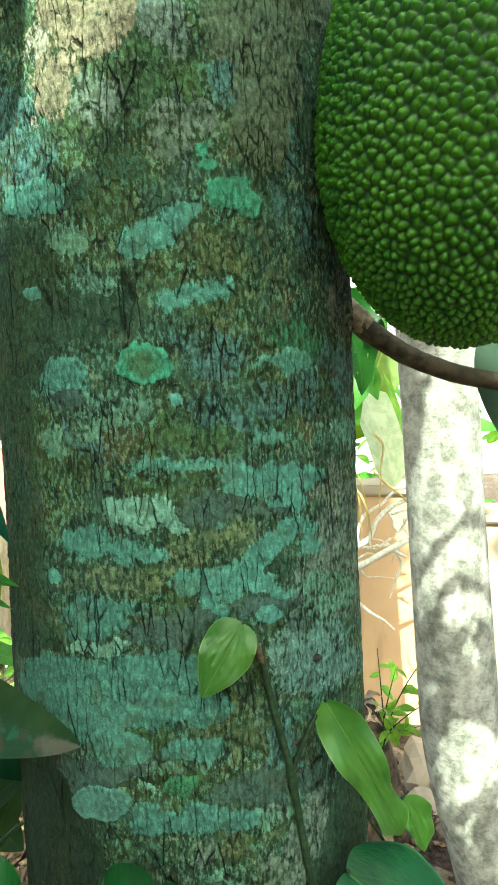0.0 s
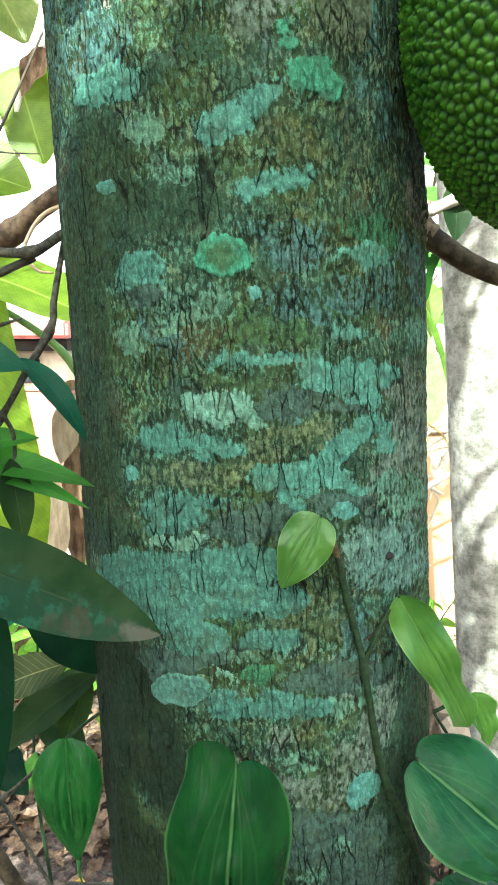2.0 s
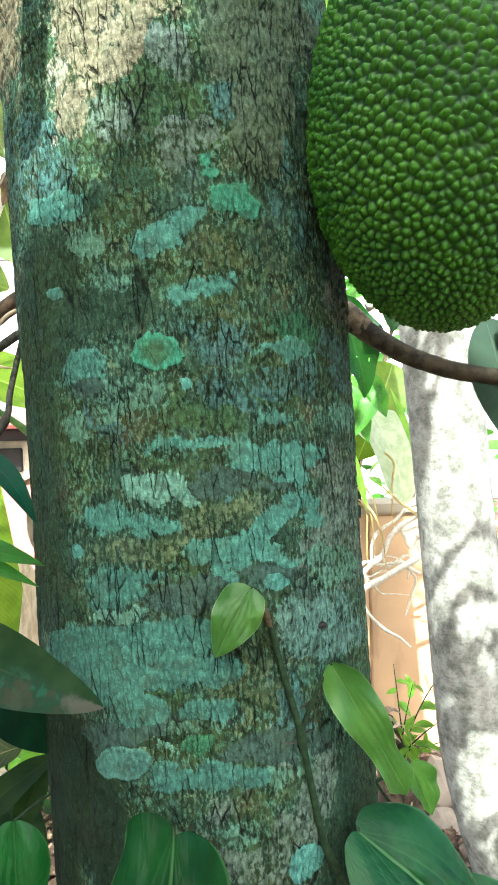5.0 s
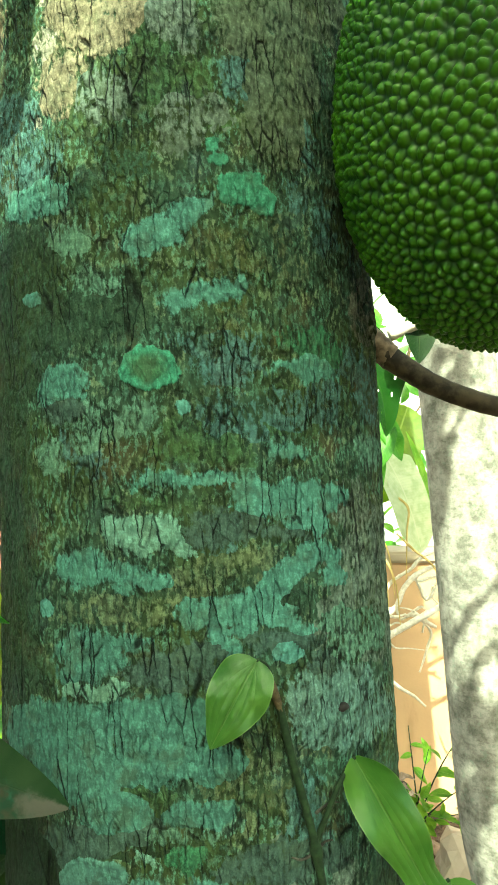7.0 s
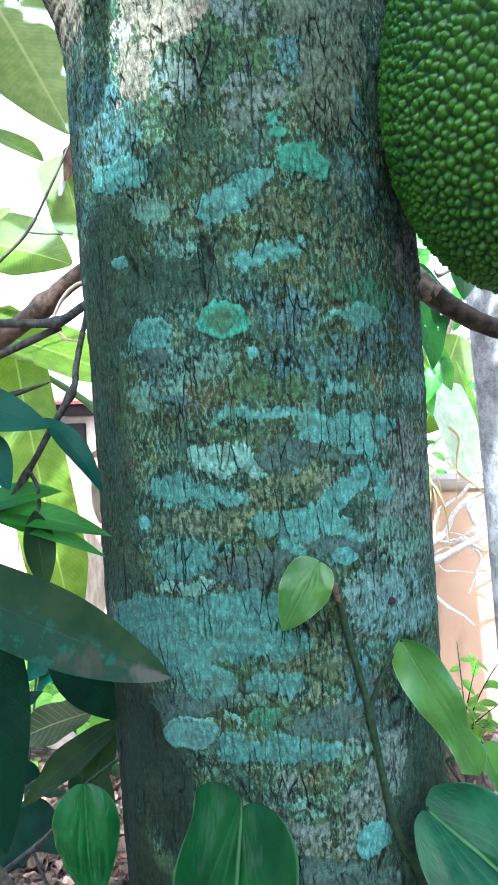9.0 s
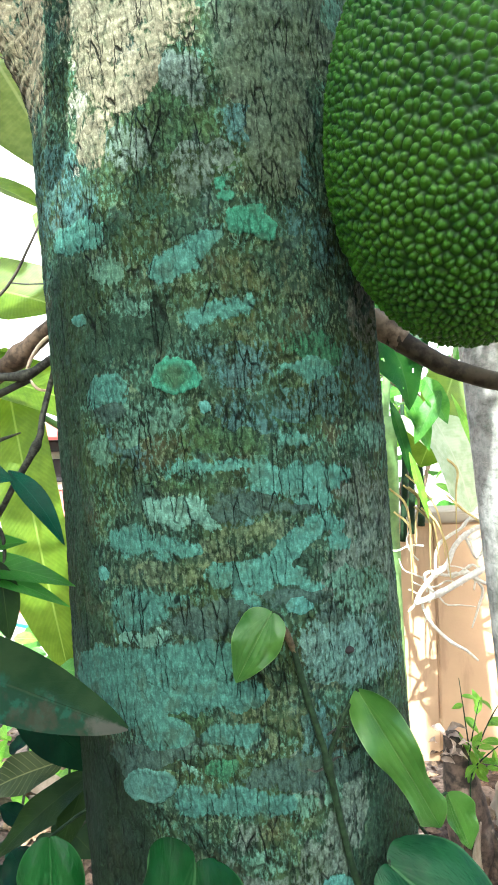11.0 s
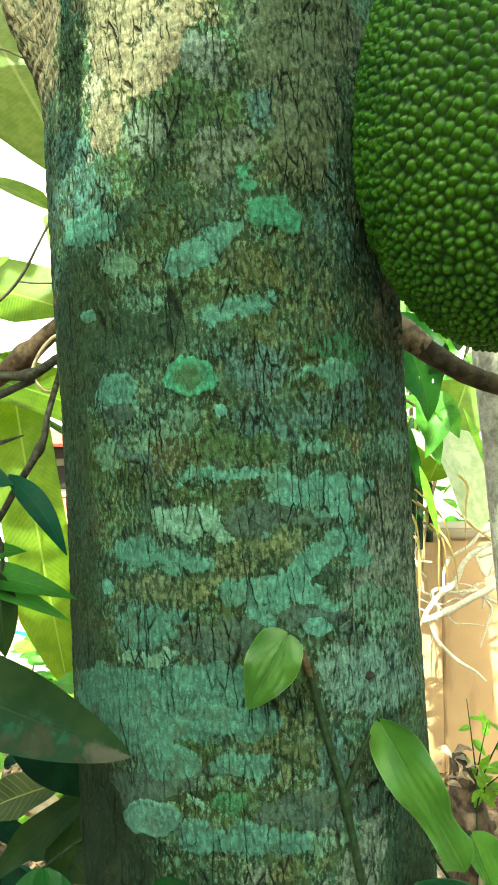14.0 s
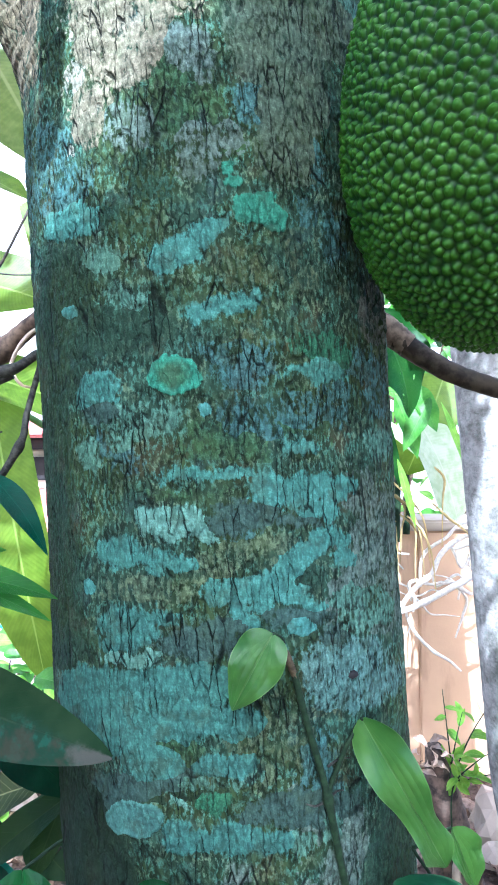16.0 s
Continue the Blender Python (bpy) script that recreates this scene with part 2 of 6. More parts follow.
def leaf_material(name, dark, light, vein, through, rough=0.35, kind="feather", spots=None, vein_amount=0.6, spec=0.45, ripple=1.0):
    """Leaf blade. UV: x along the blade from 0 to 1, y across from -1 to 1."""
    g = Net(name)
    uv = g.coords("UV")
    sep = g.n.new("ShaderNodeSeparateXYZ")
    g.put(sep.inputs[0], uv)
    u, v = sep.outputs[0], sep.outputs[1]
    av = g.math("ABSOLUTE", v)
    rib = g.step(av, 0.012, 0.050, 1.0, 0.0)
    if kind == "arched":
        for at, k in ((0.34, 0.20), (0.70, 0.12)):
            arc = g.math("MULTIPLY", g.math("SUBTRACT", 1.0, g.math("POWER", g.math("SUBTRACT", 1.0, u), 3.0)), at)
            rib = g.math("MAXIMUM", rib, g.step(g.math("ABSOLUTE", g.math("SUBTRACT", av, arc)), 0.006, 0.030, k, 0.0))
        cross = g.math("SINE", g.math("ADD", g.math("ADD", g.math("MULTIPLY", u, 62.0), g.math("MULTIPLY", av, 14.0)), g.math("MULTIPLY", g.noise(uv, 9.0, 2.0), 9.0)))
    elif kind == "feather":
        line = g.math("SUBTRACT", g.math("MULTIPLY", u, 13.0), g.math("MULTIPLY", av, 2.2))
        saw = g.math("ABSOLUTE", g.math("SUBTRACT", g.math("FRACT", line), 0.5))
        rib = g.math("MAXIMUM", rib, g.step(saw, 0.0, 0.06, 0.7 * ripple, 0.0))
        cross = g.math("SINE", g.math("MULTIPLY", line, 44.0))
    else:
        line = g.math("SUBTRACT", g.math("MULTIPLY", u, 60.0), g.math("MULTIPLY", av, 6.0))
        cross = g.math("SINE", g.math("MULTIPLY", line, 6.28))
    fine = g.noise(uv, 60.0, 3.0, 0.6)
    patch = g.noise(g.coords(), 32.0, 3.0)
    col = g.mix(g.step(patch, 0.34, 0.66), dark, light)
    col = g.mix(g.step(cross, -0.2, 1.0, 0.0, 0.22 if kind == "banana" else 0.10 * min(ripple, 1.0)), col, g.scale_colour(col, 1.35))
    col = g.mix(g.math("MULTIPLY", rib, vein_amount), col, vein)
    col = g.mix(g.math("MULTIPLY", g.random(), 0.25), col, g.mix(0.5, col, light))
    if spots:
        # algae film on one half, which also paints its light; blotches, withered tip
        wet = g.noise(g.coords(), 60.0, 5.0, 0.65)
        half = g.step(g.math("ADD", v, g.math("MULTIPLY", g.math("SUBTRACT", wet, 0.5), 1.5)), -0.30, 0.20)
        col = g.mix(g.math("MULTIPLY", half, 0.85), col, spots[0])
        blot = g.math("MULTIPLY", half, g.step(g.noise(g.coords(), 95.0, 4.0, 0.6), 0.50, 0.62))
        col = g.mix(blot, col, spots[1])
        col = g.mix(g.math("MULTIPLY", half, g.step(g.noise(g.coords(), 40.0, 4.0, 0.6), 0.55, 0.66, 0.0, 0.70)), col, (0.052, 0.046, 0.026))
        dead = g.step(g.math("ADD", u, g.math("MULTIPLY", wet, 0.16)), 0.95, 1.0)
        col = g.mix(g.math("MULTIPLY", g.math("MULTIPLY", dead, 0.85), half), col, spots[2])
    if kind == "arched":
        col = g.mix(g.step(av, 0.94, 0.985, 0.0, 0.35), col, vein)
    h = g.math("ADD", g.math("MULTIPLY", rib, -0.8), g.math("ADD", g.math("MULTIPLY", cross, 0.05 * ripple if kind != "banana" else 0.16), g.math("MULTIPLY", fine, 0.14 if kind == "arched" else 0.5)))
    return g.done(col, rough, g.bump(h, 0.5, 0.0012), spec=spec, through=through, through_colour=g.scale_colour(col, 1.5))


def wall_material(name, base, stain):
    g = Net(name)
    ob = g.coords()
    a = g.noise(ob, 3.0, 5.0, 0.6)
    b = g.noise(g.stretch(ob, (1, 1, 0.25)), 16.0, 5.0, 0.6)
    c = g.noise(ob, 150.0, 3.0)
    col = g.mix(g.step(a, 0.30, 0.72), base, tuple(0.82 * v for v in base))
    col = g.mix(g.step(b, 0.52, 0.72, 0.0, 0.75), col, stain)
    return g.done(col, 0.92, g.bump(g.math("ADD", g.math("MULTIPLY", a, 0.6), g.math("MULTIPLY", c, 0.25)), 0.4, 0.004), spec=0.2)


def soil_material():
    g = Net("soil")
    ob = g.coords()
    a = g.noise(ob, 2.2, 5.0)
    b = g.noise(ob, 38.0, 6.0, 0.65)
    c = g.cells(ob, 75.0)
    col = g.mix(g.step(b, 0.35, 0.66), (0.045, 0.030, 0.022), (0.150, 0.105, 0.080))
    col = g.mix(g.step(a, 0.45, 0.65), col, g.mix(g.step(b, 0.4, 0.6), (0.07, 0.055, 0.045), (0.19, 0.15, 0.125)))
    col = g.mix(g.step(c, 0.0, 0.25, 0.6, 0.0), col, (0.05, 0.036, 0.028))
    return g.done(col, 0.95, g.bump(g.math("ADD", b, g.math("MULTIPLY", c, 0.6)), 0.8, 0.02), spec=0.15)


def dry_material(name, dark, light, through=0.15):
    g = Net(name)
    ob = g.coords()
    a = g.noise(g.stretch(ob, (1, 1, 0.3)), 70.0, 5.0, 0.65)
    b = g.noise(ob, 12.0, 3.0)
    col = g.mix(g.step(a, 0.30, 0.70), dark, light)
    col = g.mix(g.step(b, 0.5, 0.7), col, g.mix(0.5, col, dark))
    pick = g.math("ADD", g.math("MULTIPLY", g.random(), 0.5), g.math("MULTIPLY", g.island(), 0.5))
    col = g.scale_colour(col, g.step(pick, 0.05, 0.95, 0.40, 1.45))
    return g.done(col, 0.85, g.bump(a, 0.5, 0.002), spec=0.2, through=through)


def plain_material(name, colour, rough=0.7, spec=0.4, amount=0.25, scale=20.0):
    g = Net(name)
    a = g.noise(g.coords(), scale, 4.0, 0.6)
    b = g.noise(g.coords(), scale * 9, 3.0)
    col = g.mix(g.step(a, 0.3, 0.7), tuple((1 - amount) * v for v in colour), colour)
    return g.done(col, rough, g.bump(b, 0.3, 0.001), spec=spec)


BARK = bark_material()
GREY_BARK = pale_bark_material("grey_bark", (0.090, 0.086, 0.066), (0.310, 0.290, 0.240), 0.45)
SILVER_BARK = pale_bark_material("silver_bark", (0.130, 0.126, 0.102), (0.385, 0.370, 0.318), 0.40)
RIND = rind_material()
LIME = leaf_material("young_pepper_leaf", (0.036, 0.116, 0.014), (0.074, 0.182, 0.027), (0.20, 0.34, 0.10), 0.25, 0.28, "arched", vein_amount=0.35, spec=0.42, ripple=1.0)
PEPPER = leaf_material("pepper_leaf", (0.003, 0.028, 0.006), (0.008, 0.050, 0.010), (0.10, 0.22, 0.080), 0.06, 0.24, "arched", vein_amount=0.45, spec=0.15, ripple=4.0)
# bluish tone painted in for the sky reflected on glossy leaves
BLUISH = leaf_material("sky_tinged_pepper_leaf", (0.003, 0.030, 0.013), (0.009, 0.050, 0.022), (0.10, 0.20, 0.11), 0.06, 0.24, "arched", vein_amount=0.34, spec=0.24, ripple=4.0)
OLDLEAF = leaf_material("algal_leaf", (0.013, 0.038, 0.013), (0.027, 0.056, 0.020), (0.070, 0.090, 0.045), 0.06, 0.24, "feather", ((0.020, 0.052, 0.026), (0.024, 0.082, 0.046), (0.105, 0.100, 0.075)), vein_amount=0.40, spec=0.16, ripple=0.12)
DULLGREEN = leaf_material("dull_pepper_leaf", (0.008, 0.046, 0.013), (0.017, 0.074, 0.022), (0.11, 0.23, 0.09), 0.08, 0.22, "arched", vein_amount=0.42, spec=0.17, ripple=4.0)
MIDGREEN = leaf_material("mid_pepper_leaf", (0.008, 0.068, 0.010), (0.016, 0.106, 0.018), (0.09, 0.22, 0.07), 0.12, 0.28, "arched", vein_amount=0.35, spec=0.34, ripple=4.0)
DUSTY = leaf_material("dusty_leaf", (0.030, 0.058, 0.034), (0.048, 0.082, 0.050), (0.11, 0.15, 0.10), 0.08, 0.45, "feather", vein_amount=0.35, spec=0.25, ripple=0.3)
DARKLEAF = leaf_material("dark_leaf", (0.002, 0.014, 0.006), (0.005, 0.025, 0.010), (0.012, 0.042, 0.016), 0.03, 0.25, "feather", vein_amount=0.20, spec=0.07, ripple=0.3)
CROWNLEAF = leaf_material("crown_leaf", (0.010, 0.050, 0.018), (0.020, 0.085, 0.030), (0.05, 0.13, 0.06), 0.10, 0.35, "feather")
DEEPGREEN = leaf_material("deep_green_leaf", (0.010, 0.052, 0.006), (0.022, 0.080, 0.010), (0.06, 0.13, 0.03), 0.25, 0.35, "feather", vein_amount=0.3, spec=0.2, ripple=0.4)
OLIVE = leaf_material("olive_leaf", (0.008, 0.026, 0.005), (0.019, 0.044, 0.009), (0.09, 0.12, 0.04), 0.20, 0.35, "feather", vein_amount=0.25, spec=0.15, ripple=0.5)
TEALLEAF = leaf_material("teal_leaf", (0.002, 0.036, 0.018), (0.005, 0.056, 0.027), (0.03, 0.11, 0.07), 0.06, 0.32, "feather", vein_amount=0.25, spec=0.16, ripple=0.3)
RIBBED = leaf_material("ribbed_leaf", (0.028, 0.046, 0.012), (0.055, 0.075, 0.022), (0.26, 0.27, 0.11), 0.10, 0.35, "feather", vein_amount=0.9, spec=0.2)
GREENLEAF = leaf_material("green_leaf", (0.050, 0.170, 0.014), (0.100, 0.270, 0.030), (0.16, 0.33, 0.06), 0.40, 0.35, "feather")
BANANA = leaf_material("banana_leaf", (0.076, 0.136, 0.005), (0.118, 0.190, 0.011), (0.26, 0.36, 0.07), 0.48, 0.40, "banana")
BRIGHT = leaf_material("sapling_leaf", (0.120, 0.290, 0.020), (0.220, 0.420, 0.040), (0.35, 0.50, 0.12), 0.45, 0.40, "feather")
VINE = twig_material("vine_stem", (0.008, 0.022, 0.007), (0.020, 0.046, 0.015), 240.0)
VINEBUD = twig_material("vine_node", (0.040, 0.030, 0.014), (0.110, 0.082, 0.040), 240.0)
BROWN = twig_material("brown_branch", (0.050, 0.034, 0.020), (0.165, 0.112, 0.068), 120.0)
SMOOTH = twig_material("smooth_branch", (0.022, 0.018, 0.011), (0.085, 0.068, 0.042), 90.0)
PALETWIG = twig_material("pale_branch", (0.090, 0.068, 0.042), (0.270, 0.210, 0.138), 110.0)
DARKTWIG = twig_material("dark_twig", (0.018, 0.018, 0.013), (0.075, 0.075, 0.055), 200.0)
ROOT = twig_material("pale_root", (0.600, 0.530, 0.410), (0.800, 0.750, 0.640), 120.0)
DRY = dry_material("dry_sheath", (0.420, 0.320, 0.210), (0.700, 0.570, 0.410))
PINKDRY = dry_material("bleached_leaf", (0.380, 0.270, 0.190), (0.680, 0.540, 0.420), 0.2)
STRAW = dry_material("straw_strip", (0.360, 0.260, 0.090), (0.620, 0.480, 0.200), 0.25)
LITTER = dry_material("dead_leaf", (0.085, 0.052, 0.030), (0.340, 0.225, 0.140), 0.1)
YELLOWED = dry_material("yellowed_leaf", (0.450, 0.230, 0.030), (0.700, 0.420, 0.080), 0.25)
# duller, darker copy of BANANA with shade put into its colour
SHADEBANANA = leaf_material("dull_banana_leaf", (0.086, 0.128, 0.022), (0.134, 0.176, 0.040), (0.24, 0.28, 0.10), 0.35, 0.40, "banana")
SPRAY = leaf_material("spray_leaf", (0.022, 0.120, 0.006), (0.045, 0.190, 0.012), (0.10, 0.25, 0.04), 0.30, 0.30, "feather", vein_amount=0.3)
STEMGREEN = plain_material("banana_stem", (0.200, 0.330, 0.100), 0.5, amount=0.4, scale=30.0)
WALL = wall_material("ochre_plaster", (0.610, 0.395, 0.222), (0.380, 0.235, 0.128))
WALLPALE = wall_material("pale_plaster", (0.430, 0.345, 0.255), (0.270, 0.205, 0.145))
COPING = wall_material("coping_cement", (0.430, 0.350, 0.250), (0.220, 0.180, 0.130))
SOIL = soil_material()
# pale colour painted for sun glare on glossy banana leaves
GLARELEAF = leaf_material("glare_banana_leaf", (0.36, 0.44, 0.22), (0.52, 0.56, 0.36), (0.6, 0.6, 0.42), 0.30, 0.35, "banana")
REDROOF = plain_material("red_roof", (0.560, 0.180, 0.150), 0.6)
WHITEWASH = plain_material("whitewash", (0.80, 0.78, 0.76), 0.9, amount=0.05, scale=1.0)
CREAM = plain_material("cream_wall", (0.620, 0.560, 0.430), 0.85)
SHADOW = plain_material("near_black", (0.020, 0.018, 0.016), 0.9)
STUMP = twig_material("rotten_stump", (0.030, 0.022, 0.016), (0.160, 0.110, 0.075), 40.0)
STONE = plain_material("rubble", (0.350, 0.260, 0.190), 0.95, amount=0.5, scale=40.0)
PAVING = wall_material("sunny_paving", (0.560, 0.440, 0.390), (0.360, 0.270, 0.230))
HOSE = plain_material("hose", (0.030, 0.260, 0.240), 0.5)


# ---------------------------------------------------------------- mesh helpers
def mesh_of(name, verts, faces, smooth=True):
    me = bpy.data.meshes.new(name)
    me.from_pydata([tuple(v) for v in verts], [], faces)
    me.update()
    if smooth:
        me.shade_smooth()
    return me


def thing(name, label, category, group="", kind="", at=(0, 0, 0)):
    ob = new(name)
    ob.location = at
    return tagged(ob, label, category, group, kind)


def in_world(ob):
    if ob.parent is None:
        return ob.matrix_basis.copy()
    return in_world(ob.parent) @ ob.matrix_parent_inverse @ ob.matrix_basis


def hang(name, me, mat, parent, label="", kind=""):
    """One mesh object under a thing or under a part, placed in world coordinates."""
    ob = new(name, me)
    me.materials.clear()
    me.materials.append(mat)
    if parent is not None:
        ob.parent = parent
        ob.matrix_parent_inverse = in_world(parent).inverted()
    return tagged(ob, label, "", "", kind)


def spline(points, n):
    """Catmull-Rom through points: n samples."""
    p = [Vector(q) for q in points]
    p = [2 * p[0] - p[1], *p, 2 * p[-1] - p[-2]]
    out = []
    spans = len(p) - 3
    for i in range(n):
        f = i / (n - 1) * spans
        k = min(int(f), spans - 1)
        t = f - k
        a, b, c, d = p[k : k + 4]
        out.append(0.5 * ((2 * b) + (c - a) * t + (2 * a - 5 * b + 4 * c - d) * t * t + (3 * b - 3 * c + d - a) * t**3))
    return out


def tube(points, radii, n=24, sides=10, rough=0.0, seed=0, knots=()):
    """A closed tapering tube along a curve, slightly uneven; knots: (place 0..1, extra radius)."""
    pts = spline(points, n)
    rng = random.Random(seed)
    verts, faces = [], []
    side = None
    for i, p in enumerate(pts):
        t = (pts[min(i + 1, n - 1)] - pts[max(i - 1, 0)]).normalized()
        if side is None:
            side = t.cross(Vector((0.3, 0.9, 0.2))).normalized()
        side = (side - t * side.dot(t)).normalized()
        up = t.cross(side)
        f = i / (n - 1)
        k = f * (len(radii) - 1)
        j = min(int(k), len(radii) - 2)
        r = radii[j] + (radii[j + 1] - radii[j]) * (k - j)
        for at, more in knots:
            r += more * math.exp(-(((f - at) * n / 1.3) ** 2))
        for s in range(sides):
            a = 2 * math.pi * s / sides
            w = 1 + rough * (rng.random() - 0.5) * 2
            verts.append(p + (side * math.cos(a) + up * math.sin(a)) * r * w)
    for i in range(n - 1):
        for s in range(sides):
            a, b = i * sides + s, i * sides + (s + 1) % sides
            faces.append((a, b, b + sides, a + sides))
    verts += [pts[0], pts[-1]]
    for s in range(sides):
        faces.append((len(verts) - 2, (s + 1) % sides, s))
        faces.append((len(verts) - 1, (n - 1) * sides + s, (n - 1) * sides + (s + 1) % sides))
    return mesh_of("tube", verts, faces)


def outline(kind, u, root=0.0):
    """Half width of a leaf blade at u along it, greatest value about 1."""
    if kind == "heart":
        if u < 0.27:
            side = math.sqrt(1 - (1 - u / 0.27) ** 2)
        else:
            side = (1 - ((u - 0.27) / 0.73) ** 1.55) ** 1.12
        root = root * (1 - u) ** 9
        return root + (1 - root) * side
    if kind == "wavy":
        if u < 0.28:
            return math.sqrt(1 - (1 - u / 0.28) ** 2)
        return min(0.81 + 0.19 * math.cos((u - 0.28) * 8.0), (max(0.0, 1 - u) / 0.20) ** 0.8)
    if kind == "round":
        return max(0.0, math.sin(math.pi * u**0.62)) ** (0.55 if u < 0.327 else 0.75)
    if kind == "blunt":
        return max(0.0, math.sin(math.pi * u**1.25)) ** 0.72
    if kind == "lance":
        return max(0.0, math.sin(math.pi * u**0.85)) ** 0.85
    if kind == "strap":
        return min(1.0, (u / 0.10) ** 0.6, ((1 - u) / 0.22) ** 0.7) if 0 < u < 1 else 0.0
    return max(0.0, math.sin(math.pi * u**0.75)) ** 0.8


def leaf(base, tip, face, width, kind="heart", fold=0.15, bend=0.0, wave=0.0, curl=0.0, twist=0.0, cord=0.05, rows=26, cols=12, seed=0, veins=0.0, tears=0, halves=(1.0, 1.0), holes=()):
    """A leaf blade from base to tip whose upper side looks towards face. fold lifts the margins, bend arches the midrib outwards,
    fold, cord and halves may differ for the two halves (given as pairs), curl rolls the tip, twist turns the blade (degrees), veins presses grooves into it, tears cuts slits to the rib."""
    base, tip = Vector(base), Vector(tip)
    ax = tip - base
    length = ax.length
    y = ax.normalized()
    z = Vector(face) - y * Vector(face).dot(y)
    z.normalize()
    x = y.cross(z)
    rng = random.Random(seed)
    phase = rng.random() * 6
    folds = fold if isinstance(fold, tuple) else (fold, fold)
    cords = cord if isinstance(cord, tuple) else (cord, cord)
    if veins:
        rows, cols = 48, 48
    verts, faces, uvs = [], [], []
    cut = [(rng.randrange(2), rng.uniform(0.15, 0.9)) for _ in range(tears)]
    for i in range(rows + 1):
        u = (i / rows) ** 1.25
        both = [width / 2 * outline(kind, min(max(u, 0.004), 0.996), min(0.8, 9 * c)) for c in cords]
        a = radians(twist) * (u - 0.3)
        for j in range(cols + 1):
            v = 2 * j / cols - 1
            one = 0 if v > 0 else 1
            w = both[one]
            off = w * v * halves[one]
            lift = folds[one] * abs(v) ** 1.4 * w
            lift += bend * length * math.sin(math.pi * u) - curl * length * max(0.0, u - 0.55) ** 2 * 4
            lift += wave * w * abs(v) ** 2 * math.sin(phase + u * 13 + (2.0 if v > 0 else 0.0))
            if veins:
                fan = 1 - (1 - u) ** 3
                # the halves dome up between midrib and margin, side veins are slight grooves, the blade is a little quilted
                lift += 1.7 * veins * w * math.sin(math.pi * abs(v) ** 0.8) * (0.3 + 0.7 * math.sin(math.pi * u))
                for q in (0.34, 0.70):
                    lift -= 0.55 * veins * w * math.exp(-(((abs(v) - q * fan) / 0.10) ** 2)) * math.sin(math.pi * u) ** 1.5
                lift += 0.20 * veins * w * math.sin(u * 34 - abs(v) * 11 + phase) * math.sin(abs(v) * 6 + u * 5) * math.sin(math.pi * u)
            down = length * u
            if kind == "heart":
                down -= length * cords[one] * math.sqrt(max(0.0, 1 - (2 * abs(v) - 1) ** 2)) * (1 - u) ** 6
            cx, cz = off * math.cos(a) - lift * math.sin(a) * 0.5, lift + off * math.sin(a)
            verts.append(base + y * down + x * cx + z * cz)
            uvs.append((u, v))
    for i in range(rows):
        for j in range(cols):
            u, v = (i + 0.5) / rows, 2 * (j + 0.5) / cols - 1
            if any((v > 0) == bool(s) and abs(u + 0.10 * abs(v) - q) < 0.5 / rows and abs(v) > 0.45 for s, q in cut):
                continue
            if any(math.hypot((u**1.25 - hu) * 2, v - hv) < hr for hu, hv, hr in holes):
                continue
            a = i * (cols + 1) + j
            faces.append((a, a + 1, a + cols + 2, a + cols + 1))
    me = mesh_of("leaf", verts, faces)
    layer = me.uv_layers.new(name="blade")
    for loop in me.loops:
        layer.data[loop.index].uv = uvs[loop.vertex_index]
    return me


def joined(meshes):
    """Several meshes as one, keeping UVs."""
    verts, faces, uvs = [], [], []
    for me in meshes:
        k = len(verts)
        verts += [v.co.copy() for v in me.vertices]
        lay = me.uv_layers[0].data if me.uv_layers else None
        for p in me.polygons:
            faces.append(tuple(k + v for v in p.vertices))
            uvs += [tuple(lay[i].uv) if lay else (0.5, 0.5) for i in p.loop_indices]
        bpy.data.meshes.remove(me)
    out = mesh_of("joined", verts, faces)
    layer = out.uv_layers.new(name="blade")
    layer.data.foreach_set("uv", np.array(uvs, dtype=np.float32).ravel())
    return out


def box(lo, hi, bevel=0.01):
    bm = bmesh.new()
    bmesh.ops.create_cube(bm, size=1.0)
    for v in bm.verts:
        for k in range(3):
            v.co[k] = lo[k] if v.co[k] < 0 else hi[k]
    if bevel:
        bmesh.ops.bevel(bm, geom=bm.edges[:], offset=bevel, segments=2, affect="EDGES")
    me = bpy.data.meshes.new("box")
    bm.to_mesh(me)
    bm.free()
    return me


def value_noise(x, y, seed=0):
    """Smooth 2-D noise in 0..1 for whole arrays."""
    xi, yi = np.floor(x).astype(np.int64), np.floor(y).astype(np.int64)
    fx, fy = x - xi, y - yi
    fx, fy = fx * fx * (3 - 2 * fx), fy * fy * (3 - 2 * fy)

    def lattice(a, b):
        h = (a * 374761393 + b * 668265263 + seed * 974711) & 0xFFFFFFFF
        h = ((h ^ (h >> 13)) * 1274126177) & 0xFFFFFFFF
        return ((h ^ (h >> 16)) & 0xFFFF) / 65535.0

    top = lattice(xi, yi) * (1 - fx) + lattice(xi + 1, yi) * fx
    low = lattice(xi, yi + 1) * (1 - fx) + lattice(xi + 1, yi + 1) * fx
    return top * (1 - fy) + low * fy


def fractal(x, y, seed=0, octaves=3):
    total, amp, norm = 0.0, 1.0, 0.0
    for k in range(octaves):
        total = total + amp * value_noise(x * 2**k, y * 2**k, seed + 17 * k)
        norm += amp
        amp *= 0.5
    return total / norm


